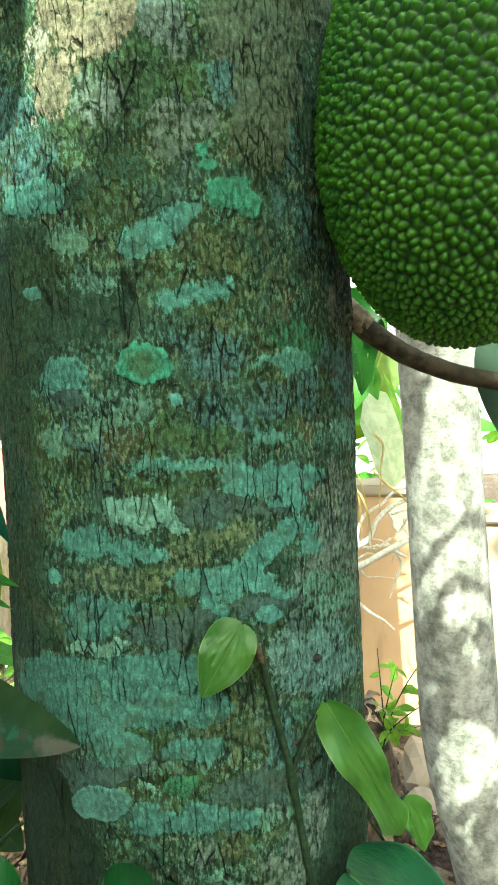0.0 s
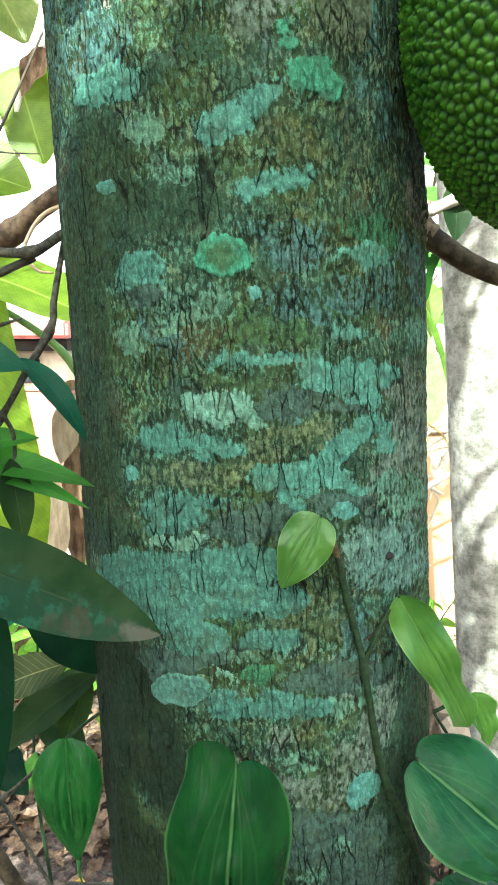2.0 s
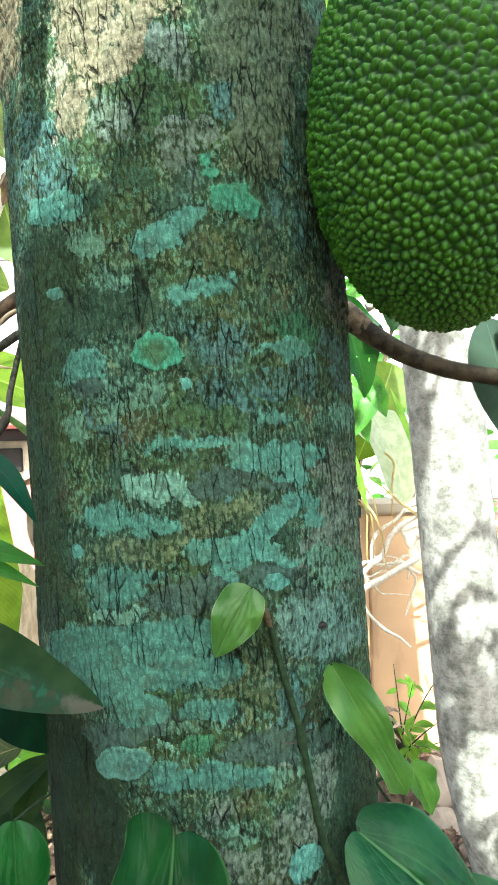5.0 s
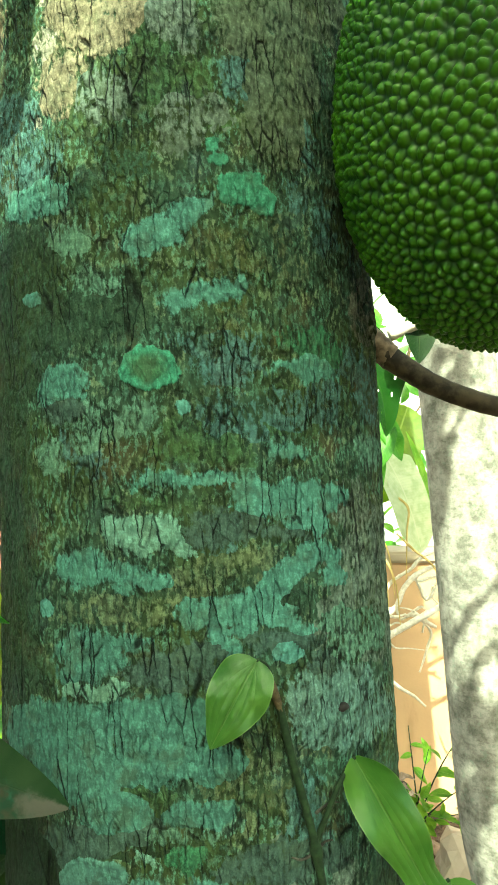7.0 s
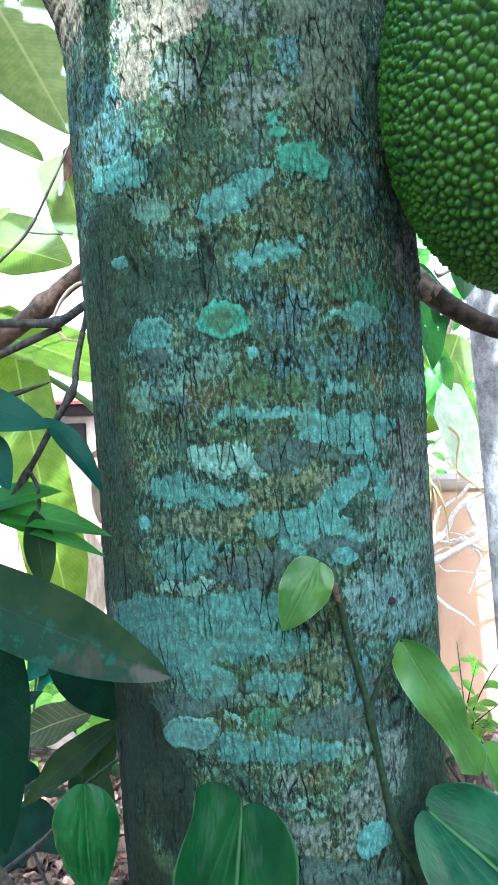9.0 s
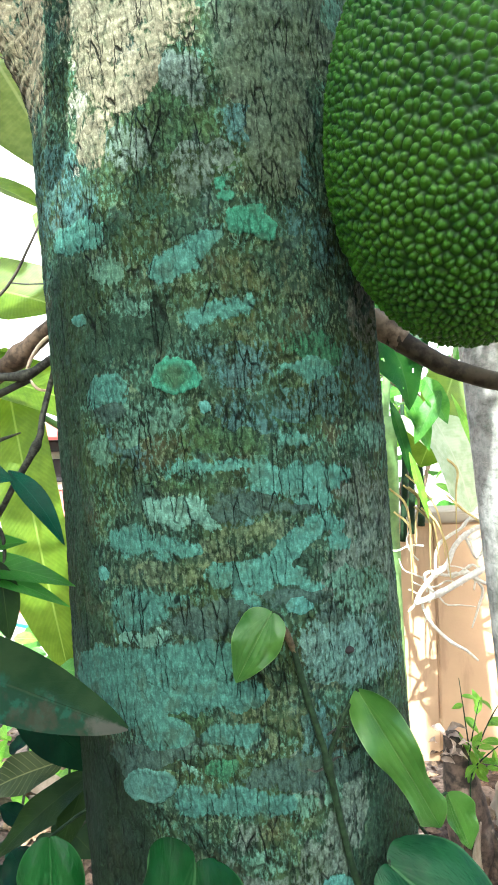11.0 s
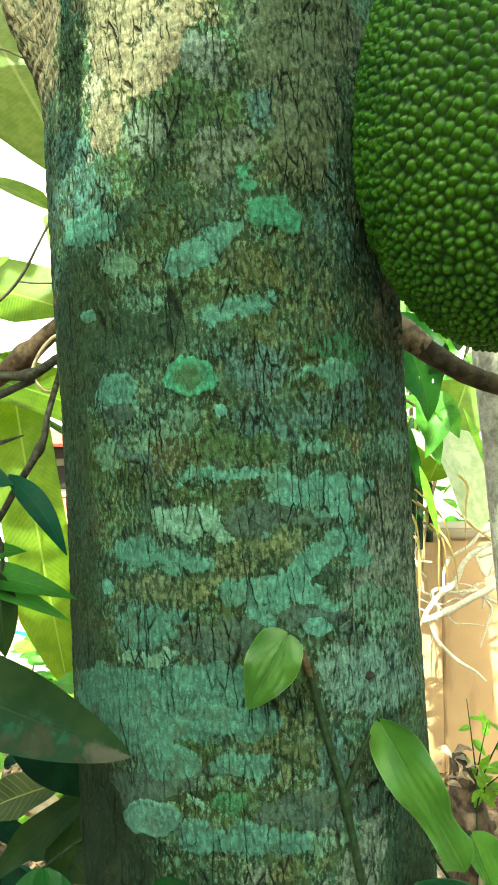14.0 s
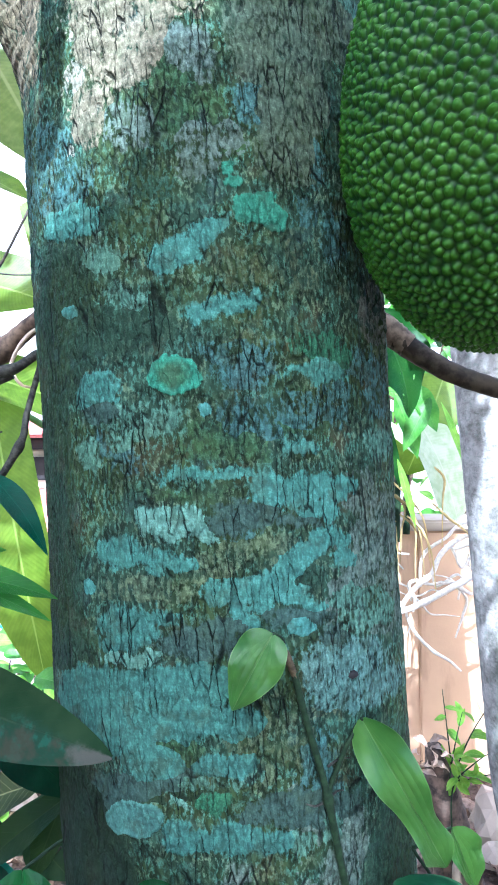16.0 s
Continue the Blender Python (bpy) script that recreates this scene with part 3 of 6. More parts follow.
# ---------------------------------------------------------------- ground and walls
def build_ground():
    def axis(lo, hi, fine_lo, fine_hi, step, far):
        mid = list(np.arange(fine_lo, fine_hi + 1e-6, step))
        out = [fine_lo - far * k**3 for k in range(6, 0, -1)] + mid + [fine_hi + far * k**3 for k in range(1, 7)]
        return np.array(out)

    xs, ys = axis(0, 0, -2.2, 2.2, 0.04, 0.9), axis(0, 0, 0.0, 4.0, 0.04, 0.9)
    X, Y = np.meshgrid(xs, ys)
    Z = 0.05 * (fractal(X * 1.6 + 40, Y * 1.6 + 40, 3, 4) - 0.5) + 0.018 * (fractal(X * 14 + 90, Y * 14 + 90, 5, 3) - 0.5)
    far = np.clip((np.hypot(X, Y - 1.5) - 3.0) / 3.0, 0, 1)
    Z = Z * (1 - far)
    verts = np.stack([X, Y, Z], -1).reshape(-1, 3)
    n = len(xs)
    faces = [(j * n + i, j * n + i + 1, (j + 1) * n + i + 1, (j + 1) * n + i) for j in range(len(ys) - 1) for i in range(n - 1)]
    ob = hang("ground", mesh_of("ground", verts, faces), SOIL, None)
    return tagged(ob, "bare brown garden soil with scattered dead leaves", "ground", "", "structure")


build_ground()


def build_wall():
    wall = thing("wall_garden", "low ochre plastered garden wall with stained face", "wall", "", "structure", (0.3, 2.42, 0))
    hang("wall_panel", box((-0.10, 2.36, -0.1), (0.3745, 2.50, 0.83), 0.003), WALL, wall)
    hang("wall_panel", box((0.3755, 2.352, -0.1), (0.79, 2.50, 0.83), 0.006), WALL, wall)
    hang("wall_coping", box((-0.12, 2.335, 0.83), (0.80, 2.52, 0.868), 0.008), COPING, wall, "weathered grey cement coping")
    hang("wall_pier", box((0.795, 2.33, -0.1), (2.6, 2.52, 0.735), 0.008), WALLPALE, wall, "pale bleached plaster section")
    hang("wall_coping", box((0.785, 2.31, 0.735), (2.62, 2.54, 0.772), 0.008), WALLPALE, wall)


build_wall()

# ---------------------------------------------------------------- the jackfruit tree
AXIS_X, AXIS_Y, LEAN_X, LEAN_Y, RADIUS = -0.0507, 0.4984, -0.0424, 0.0118, 0.125
tree = thing("jackfruit_tree", "grey-brown jackfruit tree trunk crusted with teal lichens", "tree", "", "", (0.0, 0.484, 0.0))
TH = np.radians(np.concatenate([np.arange(-100, 100.01, 0.5), np.arange(108, 252.01, 9)]))
ZS = np.concatenate([np.arange(-0.10, 0.655, 0.03), np.arange(0.66, 1.565, 0.00115), np.arange(1.59, 2.6, 0.04)])


def trunk_surface():
    T, Z = np.meshgrid(TH, ZS)
    S = T * RADIUS
    r = RADIUS + 0.0032 * (fractal(S * 14 + 50, Z * 6 + 50, 11, 3) - 0.5) * 2
    # swelling where the limb leaves on one side, root flare at the foot
    up = np.clip((Z - 1.40) / 0.14, 0, 1)
    r = r + 0.020 * up * up * (3 - 2 * up) * np.exp(-(((T + 1.45) / 0.42) ** 2))
    rib = np.clip((Z - 1.405) / 0.08, 0, 1)
    rib = rib * rib * (3 - 2 * rib) * np.exp(-(((T + 1.15) / 0.13) ** 2))
    r = r + rib * (0.017 + 0.0030 * (fractal(S * 420 + 4, Z * 260 + 4, 93, 2) - 0.5))
    r = r + 0.10 * np.exp(-np.clip(Z, 0, None) / 0.12)
    # upright ridges, plates and short cross wrinkles
    warp = 0.006 * (fractal(S * 60 + 9, Z * 30 + 9, 21, 2) - 0.5)
    ridge = fractal((S + warp) * 190 + 70, Z * 34 + 70, 31, 3)
    crack = np.abs(fractal((S + warp) * 95 + 20, Z * 13 + 20, 41, 2) - 0.5)
    cross = fractal(S * 60 + 33, Z * 260 + 33, 51, 2)
    grain = fractal(S * 520 + 5, Z * 230 + 5, 61, 2)
    r = r + 0.0014 * (ridge - 0.5) + 0.0008 * (cross - 0.5) + 0.0008 * (grain - 0.5)
    high = np.clip((Z - 1.33) / 0.08, 0, 1)
    r = r + high * 0.0026 * (fractal((S + 0.4 * Z) * 16 + 7, (Z - 0.25 * S) * 210 + 7, 95, 3) - 0.5)
    scar = np.exp(-(((T - 1.18) / 0.16) ** 2) - (((Z - 1.253) / 0.024) ** 2))
    r = r + scar * 0.006 * (fractal(S * 420 + 2, Z * 120 + 2, 91, 2) - 0.35)
    r = r - 0.0009 * np.exp(-((crack / 0.018) ** 2))
    x = AXIS_X + LEAN_X * (Z - 1.2) + r * np.sin(T)
    y = AXIS_Y + LEAN_Y * (Z - 1.2) - r * np.cos(T)
    return np.stack([x, y, Z], -1), S, Z, T


SURF, ARC, HIGH, TURNED = trunk_surface()
OUT = np.stack([np.sin(TURNED), -np.cos(TURNED), 0 * TURNED], -1)


def grid_mesh(name, verts, quads, uv_at):
    me = bpy.data.meshes.new(name)
    nv, nf = len(verts), len(quads)
    me.vertices.add(nv)
    me.vertices.foreach_set("co", verts.astype(np.float32).ravel())
    me.loops.add(nf * 4)
    me.loops.foreach_set("vertex_index", quads.astype(np.int32).ravel())
    me.polygons.add(nf)
    me.polygons.foreach_set("loop_start", np.arange(0, nf * 4, 4, dtype=np.int32))
    me.polygons.foreach_set("use_smooth", np.ones(nf, dtype=bool))
    me.update(calc_edges=True)
    me.validate()
    layer = me.uv_layers.new(name="bark")
    layer.data.foreach_set("uv", uv_at[quads.ravel()].astype(np.float32).ravel())
    return me


def build_trunk():
    rows, cols = ARC.shape
    idx = np.arange(rows * cols).reshape(rows, cols)
    nxt = np.roll(idx, -1, axis=1)
    quads = np.stack([idx[:-1], nxt[:-1], nxt[1:], idx[1:]], -1).reshape(-1, 4)
    uv = np.stack([ARC, HIGH], -1).reshape(-1, 2)
    return hang("trunk", grid_mesh("trunk", SURF.reshape(-1, 3), quads, uv), BARK, tree)


trunk = build_trunk()

# tint, most cover, width of the border in millimetres, looseness of the border, words
CRUSTS = {
    "teal": ((0.076, 0.200, 0.153), 1.00, 6.5, 0.10, "flat teal crust lichen"),
    "broad": ((0.061, 0.157, 0.121), 1.00, 6.5, 0.12, "broad flat teal crust lichen"),
    "pale": ((0.110, 0.225, 0.158), 0.66, 9.0, 0.36, "pale grey-green granular lichen"),
    "chalk": ((0.135, 0.272, 0.200), 0.95, 5.0, 0.18, "whitish green cracked lichen"),
    "dusty": ((0.110, 0.205, 0.170), 0.76, 10.0, 0.26, "dusty blue-grey crust lichen"),
    "leafy": ((0.050, 0.180, 0.108), 1.00, 3.0, 0.08, "leafy bright green lichen"),
    "leafgreen": ((0.040, 0.140, 0.072), 0.75, 6.0, 0.26, "leafy dark green lichen"),
    "blue": ((0.064, 0.148, 0.146), 0.58, 13.0, 0.40, "thin blue-grey crust lichen"),
    "grey": ((0.140, 0.178, 0.146), 0.64, 16.0, 0.45, "thin grey crust"),
    "slate": ((0.050, 0.090, 0.073), 0.85, 10.0, 0.20, "smooth dark grey-green crust"),
    "film": ((0.020, 0.054, 0.037), 0.50, 9.0, 0.36, "thin green algal film"),
    "moss": ((0.042, 0.092, 0.030), 0.56, 16.0, 0.48, "faint olive moss film"),
    "straw": ((0.120, 0.150, 0.078), 0.52, 12.0, 0.48, "straw-coloured granular bark"),
    "bark": ((0.020, 0.042, 0.024), 0.66, 16.0, 0.40, "bare dark olive bark"),
    "brown": ((0.012, 0.023, 0.013), 0.96, 22.0, 0.20, "bare dark brown bark deepened for shade"),
    "umber": ((0.014, 0.026, 0.015), 0.74, 20.0, 0.36, "dark brown bark with flank shade in its colour"),
    "white": ((0.350, 0.325, 0.255), 0.62, 12.0, 0.42, "whitish flaking bark brightened for the sun patch"),
    "ochre": ((0.080, 0.074, 0.030), 0.50, 10.0, 0.60, "ochre bark stain"),
    "tan": ((0.185, 0.162, 0.105), 0.80, 26.0, 0.26, "bare pale tan bark brightened for the sun patch"),
    "milky": ((0.125, 0.165, 0.140), 0.66, 12.0, 0.38, "milky grey film of lichen"),
    "bare": ((0.086, 0.114, 0.074), 0.80, 24.0, 0.34, "bare pale grey bark"),
    "warty": ((0.140, 0.112, 0.068), 0.74, 14.0, 0.20, "warty ochre-brown bark"),
    "scar": ((0.150, 0.142, 0.112), 0.60, 10.0, 0.42, "flaking dark bark scar"),
    "spot": ((0.085, 0.225, 0.182), 1.00, 2.6, 0.06, "small sharp-edged teal lichen"),
    "ring": ((0.064, 0.245, 0.148), 1.00, 2.4, 0.06, "round lichen with a raised green rim"),
    "oval": ((0.072, 0.165, 0.130), 1.00, 2.0, 0.03, "oval teal lichen with a sharp rim"),
}
BARE = ("bark", "brown", "umber", "white", "ochre", "tan", "bare", "warty", "scar", "straw")
lichen_count = [0]


def lichen(kind, *lobes):
    """A crust grown on the trunk as the union of lobes: each its middle in degrees round the trunk and metres up, its width and height
    in millimetres and its turn."""
    lichen_count[0] += 1
    seed = lichen_count[0]
    colour, most, border, loose, words = CRUSTS[kind]
    crisp = kind in ("ring", "oval", "spot")
    lo_s = min(radians(q[0]) * RADIUS - max(q[2], q[3]) / 1600 for q in lobes) - 0.012
    hi_s = max(radians(q[0]) * RADIUS + max(q[2], q[3]) / 1600 for q in lobes) + 0.012
    lo_z = min(q[1] - max(q[2], q[3]) / 1600 for q in lobes) - 0.012
    hi_z = max(q[1] + max(q[2], q[3]) / 1600 for q in lobes) + 0.012
    cols = np.where((ARC[0] > lo_s) & (ARC[0] < hi_s))[0]
    rows = np.where((HIGH[:, 0] > lo_z) & (HIGH[:, 0] < hi_z))[0]
    cols = cols[cols < 401]
    pick = np.ix_(rows, cols)
    s, z = ARC[pick], HIGH[pick]
    # the border wanders: broad lobes and small scallops
    k = 0.5 if crisp else 0.6 if kind == "leafy" else 1.0
    bend_s = k * (0.0075 * (fractal(s * 75 + 9 * seed, z * 75 + 3, 71, 2) - 0.5) + 0.0050 * (fractal(s * 260 + 5, z * 260 + seed, 72, 2) - 0.5))
    bend_z = k * (0.0065 * (fractal(s * 75 + 31, z * 75 + 7 * seed, 73, 2) - 0.5) + 0.0050 * (fractal(s * 260 + seed, z * 260 + 8, 74, 2) - 0.5))
    inside = np.full(s.shape, -1.0)
    far = np.full(s.shape, 9.0)
    power = 2.0 if crisp else 2.4
    for degrees, height, wide, tall, turn in lobes:
        ds, dz = s + bend_s - radians(degrees) * RADIUS, z + bend_z - height
        c, n = math.cos(radians(turn)), math.sin(radians(turn))
        p, q = np.abs(ds * c + dz * n) / (wide / 2000), np.abs(dz * c - ds * n) / (tall / 2000)
        d = (p**power + q**power) ** (1 / power)
        inside = np.maximum(inside, (1 - d) * min(wide, tall) / 2000)
        far = np.minimum(far, d)
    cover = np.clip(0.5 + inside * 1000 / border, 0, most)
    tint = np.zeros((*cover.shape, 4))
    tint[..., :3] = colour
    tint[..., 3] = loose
    if kind == "ring":
        core = np.clip((0.78 - far) / 0.30, 0, 1)[..., None]
        tint[..., :3] = tint[..., :3] * (1 - core) + np.array((0.040, 0.110, 0.052)) * core
    if kind == "oval":
        core = np.clip((0.90 - far) / 0.08, 0, 1)[..., None]
        tint[..., :3] *= 1.25 - 0.35 * core
    rise = 0.00012 + 0.000003 * seed + 0.0004 * np.clip((cover - 0.45) * 3, 0, 1)
    if kind in ("ring", "leafy", "oval"):
        rise = rise + 0.0007 * np.exp(-(((far - 0.88) / 0.09) ** 2))
    verts = SURF[pick] + OUT[pick] * rise[..., None]
    idx = np.arange(verts.shape[0] * verts.shape[1]).reshape(verts.shape[:2])
    keep = (cover[:-1, :-1] > 0.02) | (cover[1:, 1:] > 0.02)
    quads = np.stack([idx[:-1, :-1], idx[:-1, 1:], idx[1:, 1:], idx[1:, :-1]], -1)[keep]
    used, inverse = np.unique(quads.ravel(), return_inverse=True)
    uv = np.stack([s, z], -1).reshape(-1, 2)[used]
    me = grid_mesh("lichen", verts.reshape(-1, 3)[used], inverse.reshape(-1, 4), uv)
    me.attributes.new("cover", "FLOAT", "POINT").data.foreach_set("value", cover.ravel()[used].astype(np.float32))
    me.attributes.new("tint", "FLOAT_COLOR", "POINT").data.foreach_set("color", tint.reshape(-1, 4)[used].astype(np.float32).ravel())
    hang("bark_patch" if kind in BARE else "lichen_patch", me, BARK, trunk, words)


lichen("warty", (-56.0, 1.478, 60, 150, 0))
# tan and white: pale bark, with some sun-patch brightness put into the colour
lichen("tan", (-8.0, 1.488, 150, 74, 0), (-22.0, 1.43, 30, 90, 0))
lichen("bare", (40.0, 1.496, 120, 84, 0))
lichen("scar", (64.4, 1.2552, 42, 42, 0))
lichen("tan", (-11.8, 1.4152, 67, 74, -12), (-9.3, 1.4426, 90, 57, -13), (-23.6, 1.3675, 33, 43, -14))
lichen("bare", (34.9, 1.4313, 83, 74, 16), (48.0, 1.4479, 73, 67, 22), (23.4, 1.3945, 32, 43, 7))
lichen("ochre", (-13.7, 1.4394, 35, 19, -14), (-10.6, 1.4575, 46, 14, -13))
lichen("white", (-17.7, 1.429, 21, 10, -22), (-23.7, 1.4264, 24, 9, -18))
lichen("white", (-25.2, 1.4121, 30, 8, -22))
lichen("white", (-16.0, 1.3937, 44, 9, -9), (-27.8, 1.39, 21, 17, -17))
lichen("white", (-21.6, 1.4572, 21, 7, -19), (-2.1, 1.4434, 21, 6, -18))
lichen("white", (-32.2, 1.3505, 12, 7, -15))
lichen("ochre", (-4.6, 1.3791, 42, 14, -7), (-25.4, 1.3468, 29, 21, -13))
lichen("moss", (5.8, 1.3669, 57, 31, -2), (0.2, 1.3833, 30, 21, -5), (12.8, 1.3479, 30, 24, 1))
lichen("bare", (30.5, 1.3545, 43, 71, 8), (36.9, 1.3819, 40, 59, 13))
lichen("milky", (-11.8, 1.3569, 34, 26, -9))
lichen("milky", (7.3, 1.3394, 28, 34, -1), (14.3, 1.348, 17, 21, 2))
lichen("bark", (-43.5, 1.2406, 81, 74, -6), (-38.3, 1.276, 62, 40, -10), (-17.0, 1.2423, 57, 24, -4))
lichen("moss", (2.2, 1.1805, 30, 20, -1), (8.6, 1.1705, 36, 20, -1), (4.5, 1.1544, 43, 16, -1))
lichen("moss", (30.3, 1.1863, 42, 40, -1), (17.0, 1.1735, 20, 30, -1))
lichen("ochre", (18.3, 1.2716, 31, 17, 1), (12.4, 1.2798, 20, 10, 0))
lichen("ochre", (31.3, 1.2695, 23, 17, 4), (30.2, 1.2883, 15, 14, 5))
lichen("ochre", (17.5, 1.2453, 17, 9, 1), (14.1, 1.233, 23, 10, 0))
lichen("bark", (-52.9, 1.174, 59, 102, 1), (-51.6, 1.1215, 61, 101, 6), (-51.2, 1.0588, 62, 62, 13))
lichen("moss", (10.1, 1.1412, 43, 13, -1), (-3.3, 1.1479, 27, 13, 0))
lichen("blue", (12.4, 1.2264, 30, 13, 0), (19.9, 1.2197, 20, 13, 0))
lichen("blue", (13.5, 1.2114, 26, 15, -1))
lichen("blue", (15.2, 1.19, 33, 20, -1), (21.9, 1.1799, 14, 13, -1))
lichen("blue", (30.5, 1.193, 35, 24, 0), (42.3, 1.1998, 24, 31, 1))
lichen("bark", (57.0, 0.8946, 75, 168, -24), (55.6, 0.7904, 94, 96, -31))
lichen("grey", (21.3, 0.9011, 71, 46, -12), (12.8, 0.9226, 40, 26, -5))
lichen("slate", (19.6, 0.8587, 100, 44, -13), (29.4, 0.8283, 79, 29, -21))
lichen("grey", (26.6, 0.9629, 38, 51, -10), (37.2, 0.935, 33, 47, -16))
lichen("slate", (26.6, 0.9653, 72, 25, -11), (12.6, 0.9674, 20, 18, -3))
lichen("slate", (-25.8, 0.9735, 137, 20, 19), (-41.7, 0.952, 69, 25, 23))
# left flank and foot: dark bark, with side shade put into its colour
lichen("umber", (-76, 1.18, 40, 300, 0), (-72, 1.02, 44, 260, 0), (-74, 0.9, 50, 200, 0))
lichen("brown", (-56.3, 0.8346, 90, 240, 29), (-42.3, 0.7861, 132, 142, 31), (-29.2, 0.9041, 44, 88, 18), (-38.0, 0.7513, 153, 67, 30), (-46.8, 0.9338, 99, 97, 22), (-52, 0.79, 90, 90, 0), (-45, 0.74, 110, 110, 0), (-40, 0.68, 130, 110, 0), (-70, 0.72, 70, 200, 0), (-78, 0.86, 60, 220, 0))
lichen("grey", (54.2, 1.0761, 95, 45, -11), (47.7, 1.1094, 45, 24, -7))
lichen("grey", (60.4, 1.1202, 66, 43, -7), (49.3, 1.1438, 35, 31, -4))
lichen("blue", (53.1, 1.2218, 40, 18, 3), (62.6, 1.2081, 42, 34, 2))
lichen("ochre", (66.3, 1.2541, 30, 48, 7))
lichen("leafy", (19.3, 1.3059, 21, 16, 2), (25.5, 1.3019, 17, 16, 4), (22.9, 1.3129, 14, 8, 4))
lichen("leafy", (14.2, 1.3281, 7, 8, 1), (15.4, 1.3206, 9, 8, 2))
lichen("film", (-7.7, 1.3279, 16, 15, -6), (-2.9, 1.319, 12, 11, -5), (-6.4, 1.3173, 21, 9, -6))
lichen("teal", (-34.5, 1.3087, 52, 20, -7), (-27.7, 1.3112, 25, 12, -11))
lichen("film", (-21.5, 1.3088, 22, 11, -9), (-15.0, 1.3091, 15, 14, -8))
lichen("blue", (-45.3, 1.3569, 62, 34, -18), (-42.9, 1.3305, 73, 31, -5), (-29.2, 1.3335, 22, 8, 14))
lichen("pale", (-22.9, 1.2835, 25, 16, -8), (-26.4, 1.2864, 19, 9, -9))
lichen("pale", (-12.7, 1.2563, 19, 9, -4), (-18.2, 1.2632, 16, 10, -6))
lichen("spot", (-35.8, 1.2541, 17, 9, -7))
lichen("teal", (-4.0, 1.2783, 19, 16, -4), (0.5, 1.2845, 20, 14, -3), (7.1, 1.2928, 21, 14, 19), (12.2, 1.2974, 12, 7, 15))
lichen("teal", (5.9, 1.2492, 18, 11, -1), (11.7, 1.2523, 25, 11, 10), (17.8, 1.2561, 15, 11, 20))
lichen("blue", (34.3, 1.3072, 21, 17, 7))
lichen("blue", (44.4, 1.2953, 17, 29, 8))
lichen("film", (46.5, 1.3578, 22, 45, 14))
lichen("milky", (6.5, 1.3946, 24, 23, -2), (9.6, 1.3841, 13, 17, 0), (3.0, 1.4019, 17, 14, -4))
lichen("milky", (-7.3, 1.3635, 10, 7, 76))
lichen("pale", (60.0, 1.4569, 42, 25, 26), (65.7, 1.4514, 35, 16, 26))
lichen("blue", (22.6, 1.3646, 21, 25, 6), (35.5, 1.3421, 19, 32, 9), (27.1, 1.4062, 15, 18, 9))
lichen("film", (-35.2, 1.4083, 23, 22, -20))
lichen("ring", (-3.0, 1.2138, 31, 23, -2))
lichen("teal", (-26.6, 1.2083, 35, 18, 8))
lichen("slate", (-25.4, 1.193, 26, 13, -1))
lichen("leafgreen", (37.4, 1.2314, 35, 13, 3), (44.5, 1.2279, 20, 18, 3))
lichen("teal", (39.2, 1.217, 34, 16, 2), (30.6, 1.2172, 13, 7, 1))
lichen("spot", (4.8, 1.1946, 9, 8, -1))
lichen("teal", (30.2, 1.1715, 24, 10, -1))
lichen("pale", (63.0, 1.1728, 37, 17, -1))
lichen("pale", (-12.6, 1.187, 33, 21, -1), (-4.9, 1.1907, 21, 17, -1), (-20.9, 1.1785, 18, 16, 0))
lichen("pale", (-30.8, 1.1691, 21, 23, 1))
lichen("blue", (-17.9, 1.1659, 18, 17, 0), (-25.0, 1.1744, 16, 14, 0))
lichen("teal", (-0.7, 1.158, 32, 8, 0), (10.3, 1.1587, 30, 7, -1), (15.8, 1.1591, 12, 5, -1))
lichen("teal", (24.9, 1.1474, 47, 18, -8), (36.3, 1.1482, 42, 19, -6), (34.7, 1.1344, 31, 13, -4), (19.3, 1.1456, 25, 10, -2), (45.1, 1.1496, 25, 14, -3))
lichen("slate", (14.4, 1.1352, 43, 16, -2), (28.5, 1.1312, 41, 12, -3), (8.2, 1.1284, 29, 13, -1))
lichen("blue", (9.6, 1.1245, 29, 11, -1))
lichen("chalk", (-5.3, 1.13, 39, 19, 1), (-13.0, 1.1319, 15, 17, 2), (2.2, 1.1259, 13, 13, 0))
lichen("straw", (16.8, 1.115, 47, 16, -2), (24.6, 1.1109, 21, 16, -4))
lichen("teal", (-21.2, 1.1121, 31, 20, 4), (-12.0, 1.1109, 22, 14, 3), (-6.7, 1.1082, 31, 11, 2), (-11.2, 1.1019, 16, 7, 3), (-26.8, 1.1117, 15, 14, 5))
lichen("spot", (-33.9, 1.0902, 11, 11, 8))
lichen("teal", (33.2, 1.1147, 32, 15, 25), (27.8, 1.1078, 33, 15, 18), (40.7, 1.1162, 16, 9, -6))
lichen("teal", (43.1, 1.1065, 20, 12, -7))
lichen("teal", (8.1, 1.0912, 34, 15, -1), (17.7, 1.093, 34, 20, -3), (24.7, 1.0875, 26, 15, -5), (12.9, 1.083, 23, 8, -2), (29.5, 1.0823, 27, 6, -16), (23.3, 1.1007, 26, 13, -4))
lichen("bark", (29.6, 1.095, 20, 14, -5))
lichen("straw", (-12.9, 1.0919, 61, 13, 4), (3.1, 1.1044, 29, 13, 0))
lichen("pale", (48.3, 1.0791, 54, 16, -10), (45.8, 1.0674, 37, 18, -10), (57.0, 1.0679, 39, 21, -12))
lichen("slate", (26.8, 1.0755, 52, 11, -6), (36.9, 1.059, 26, 16, -9))
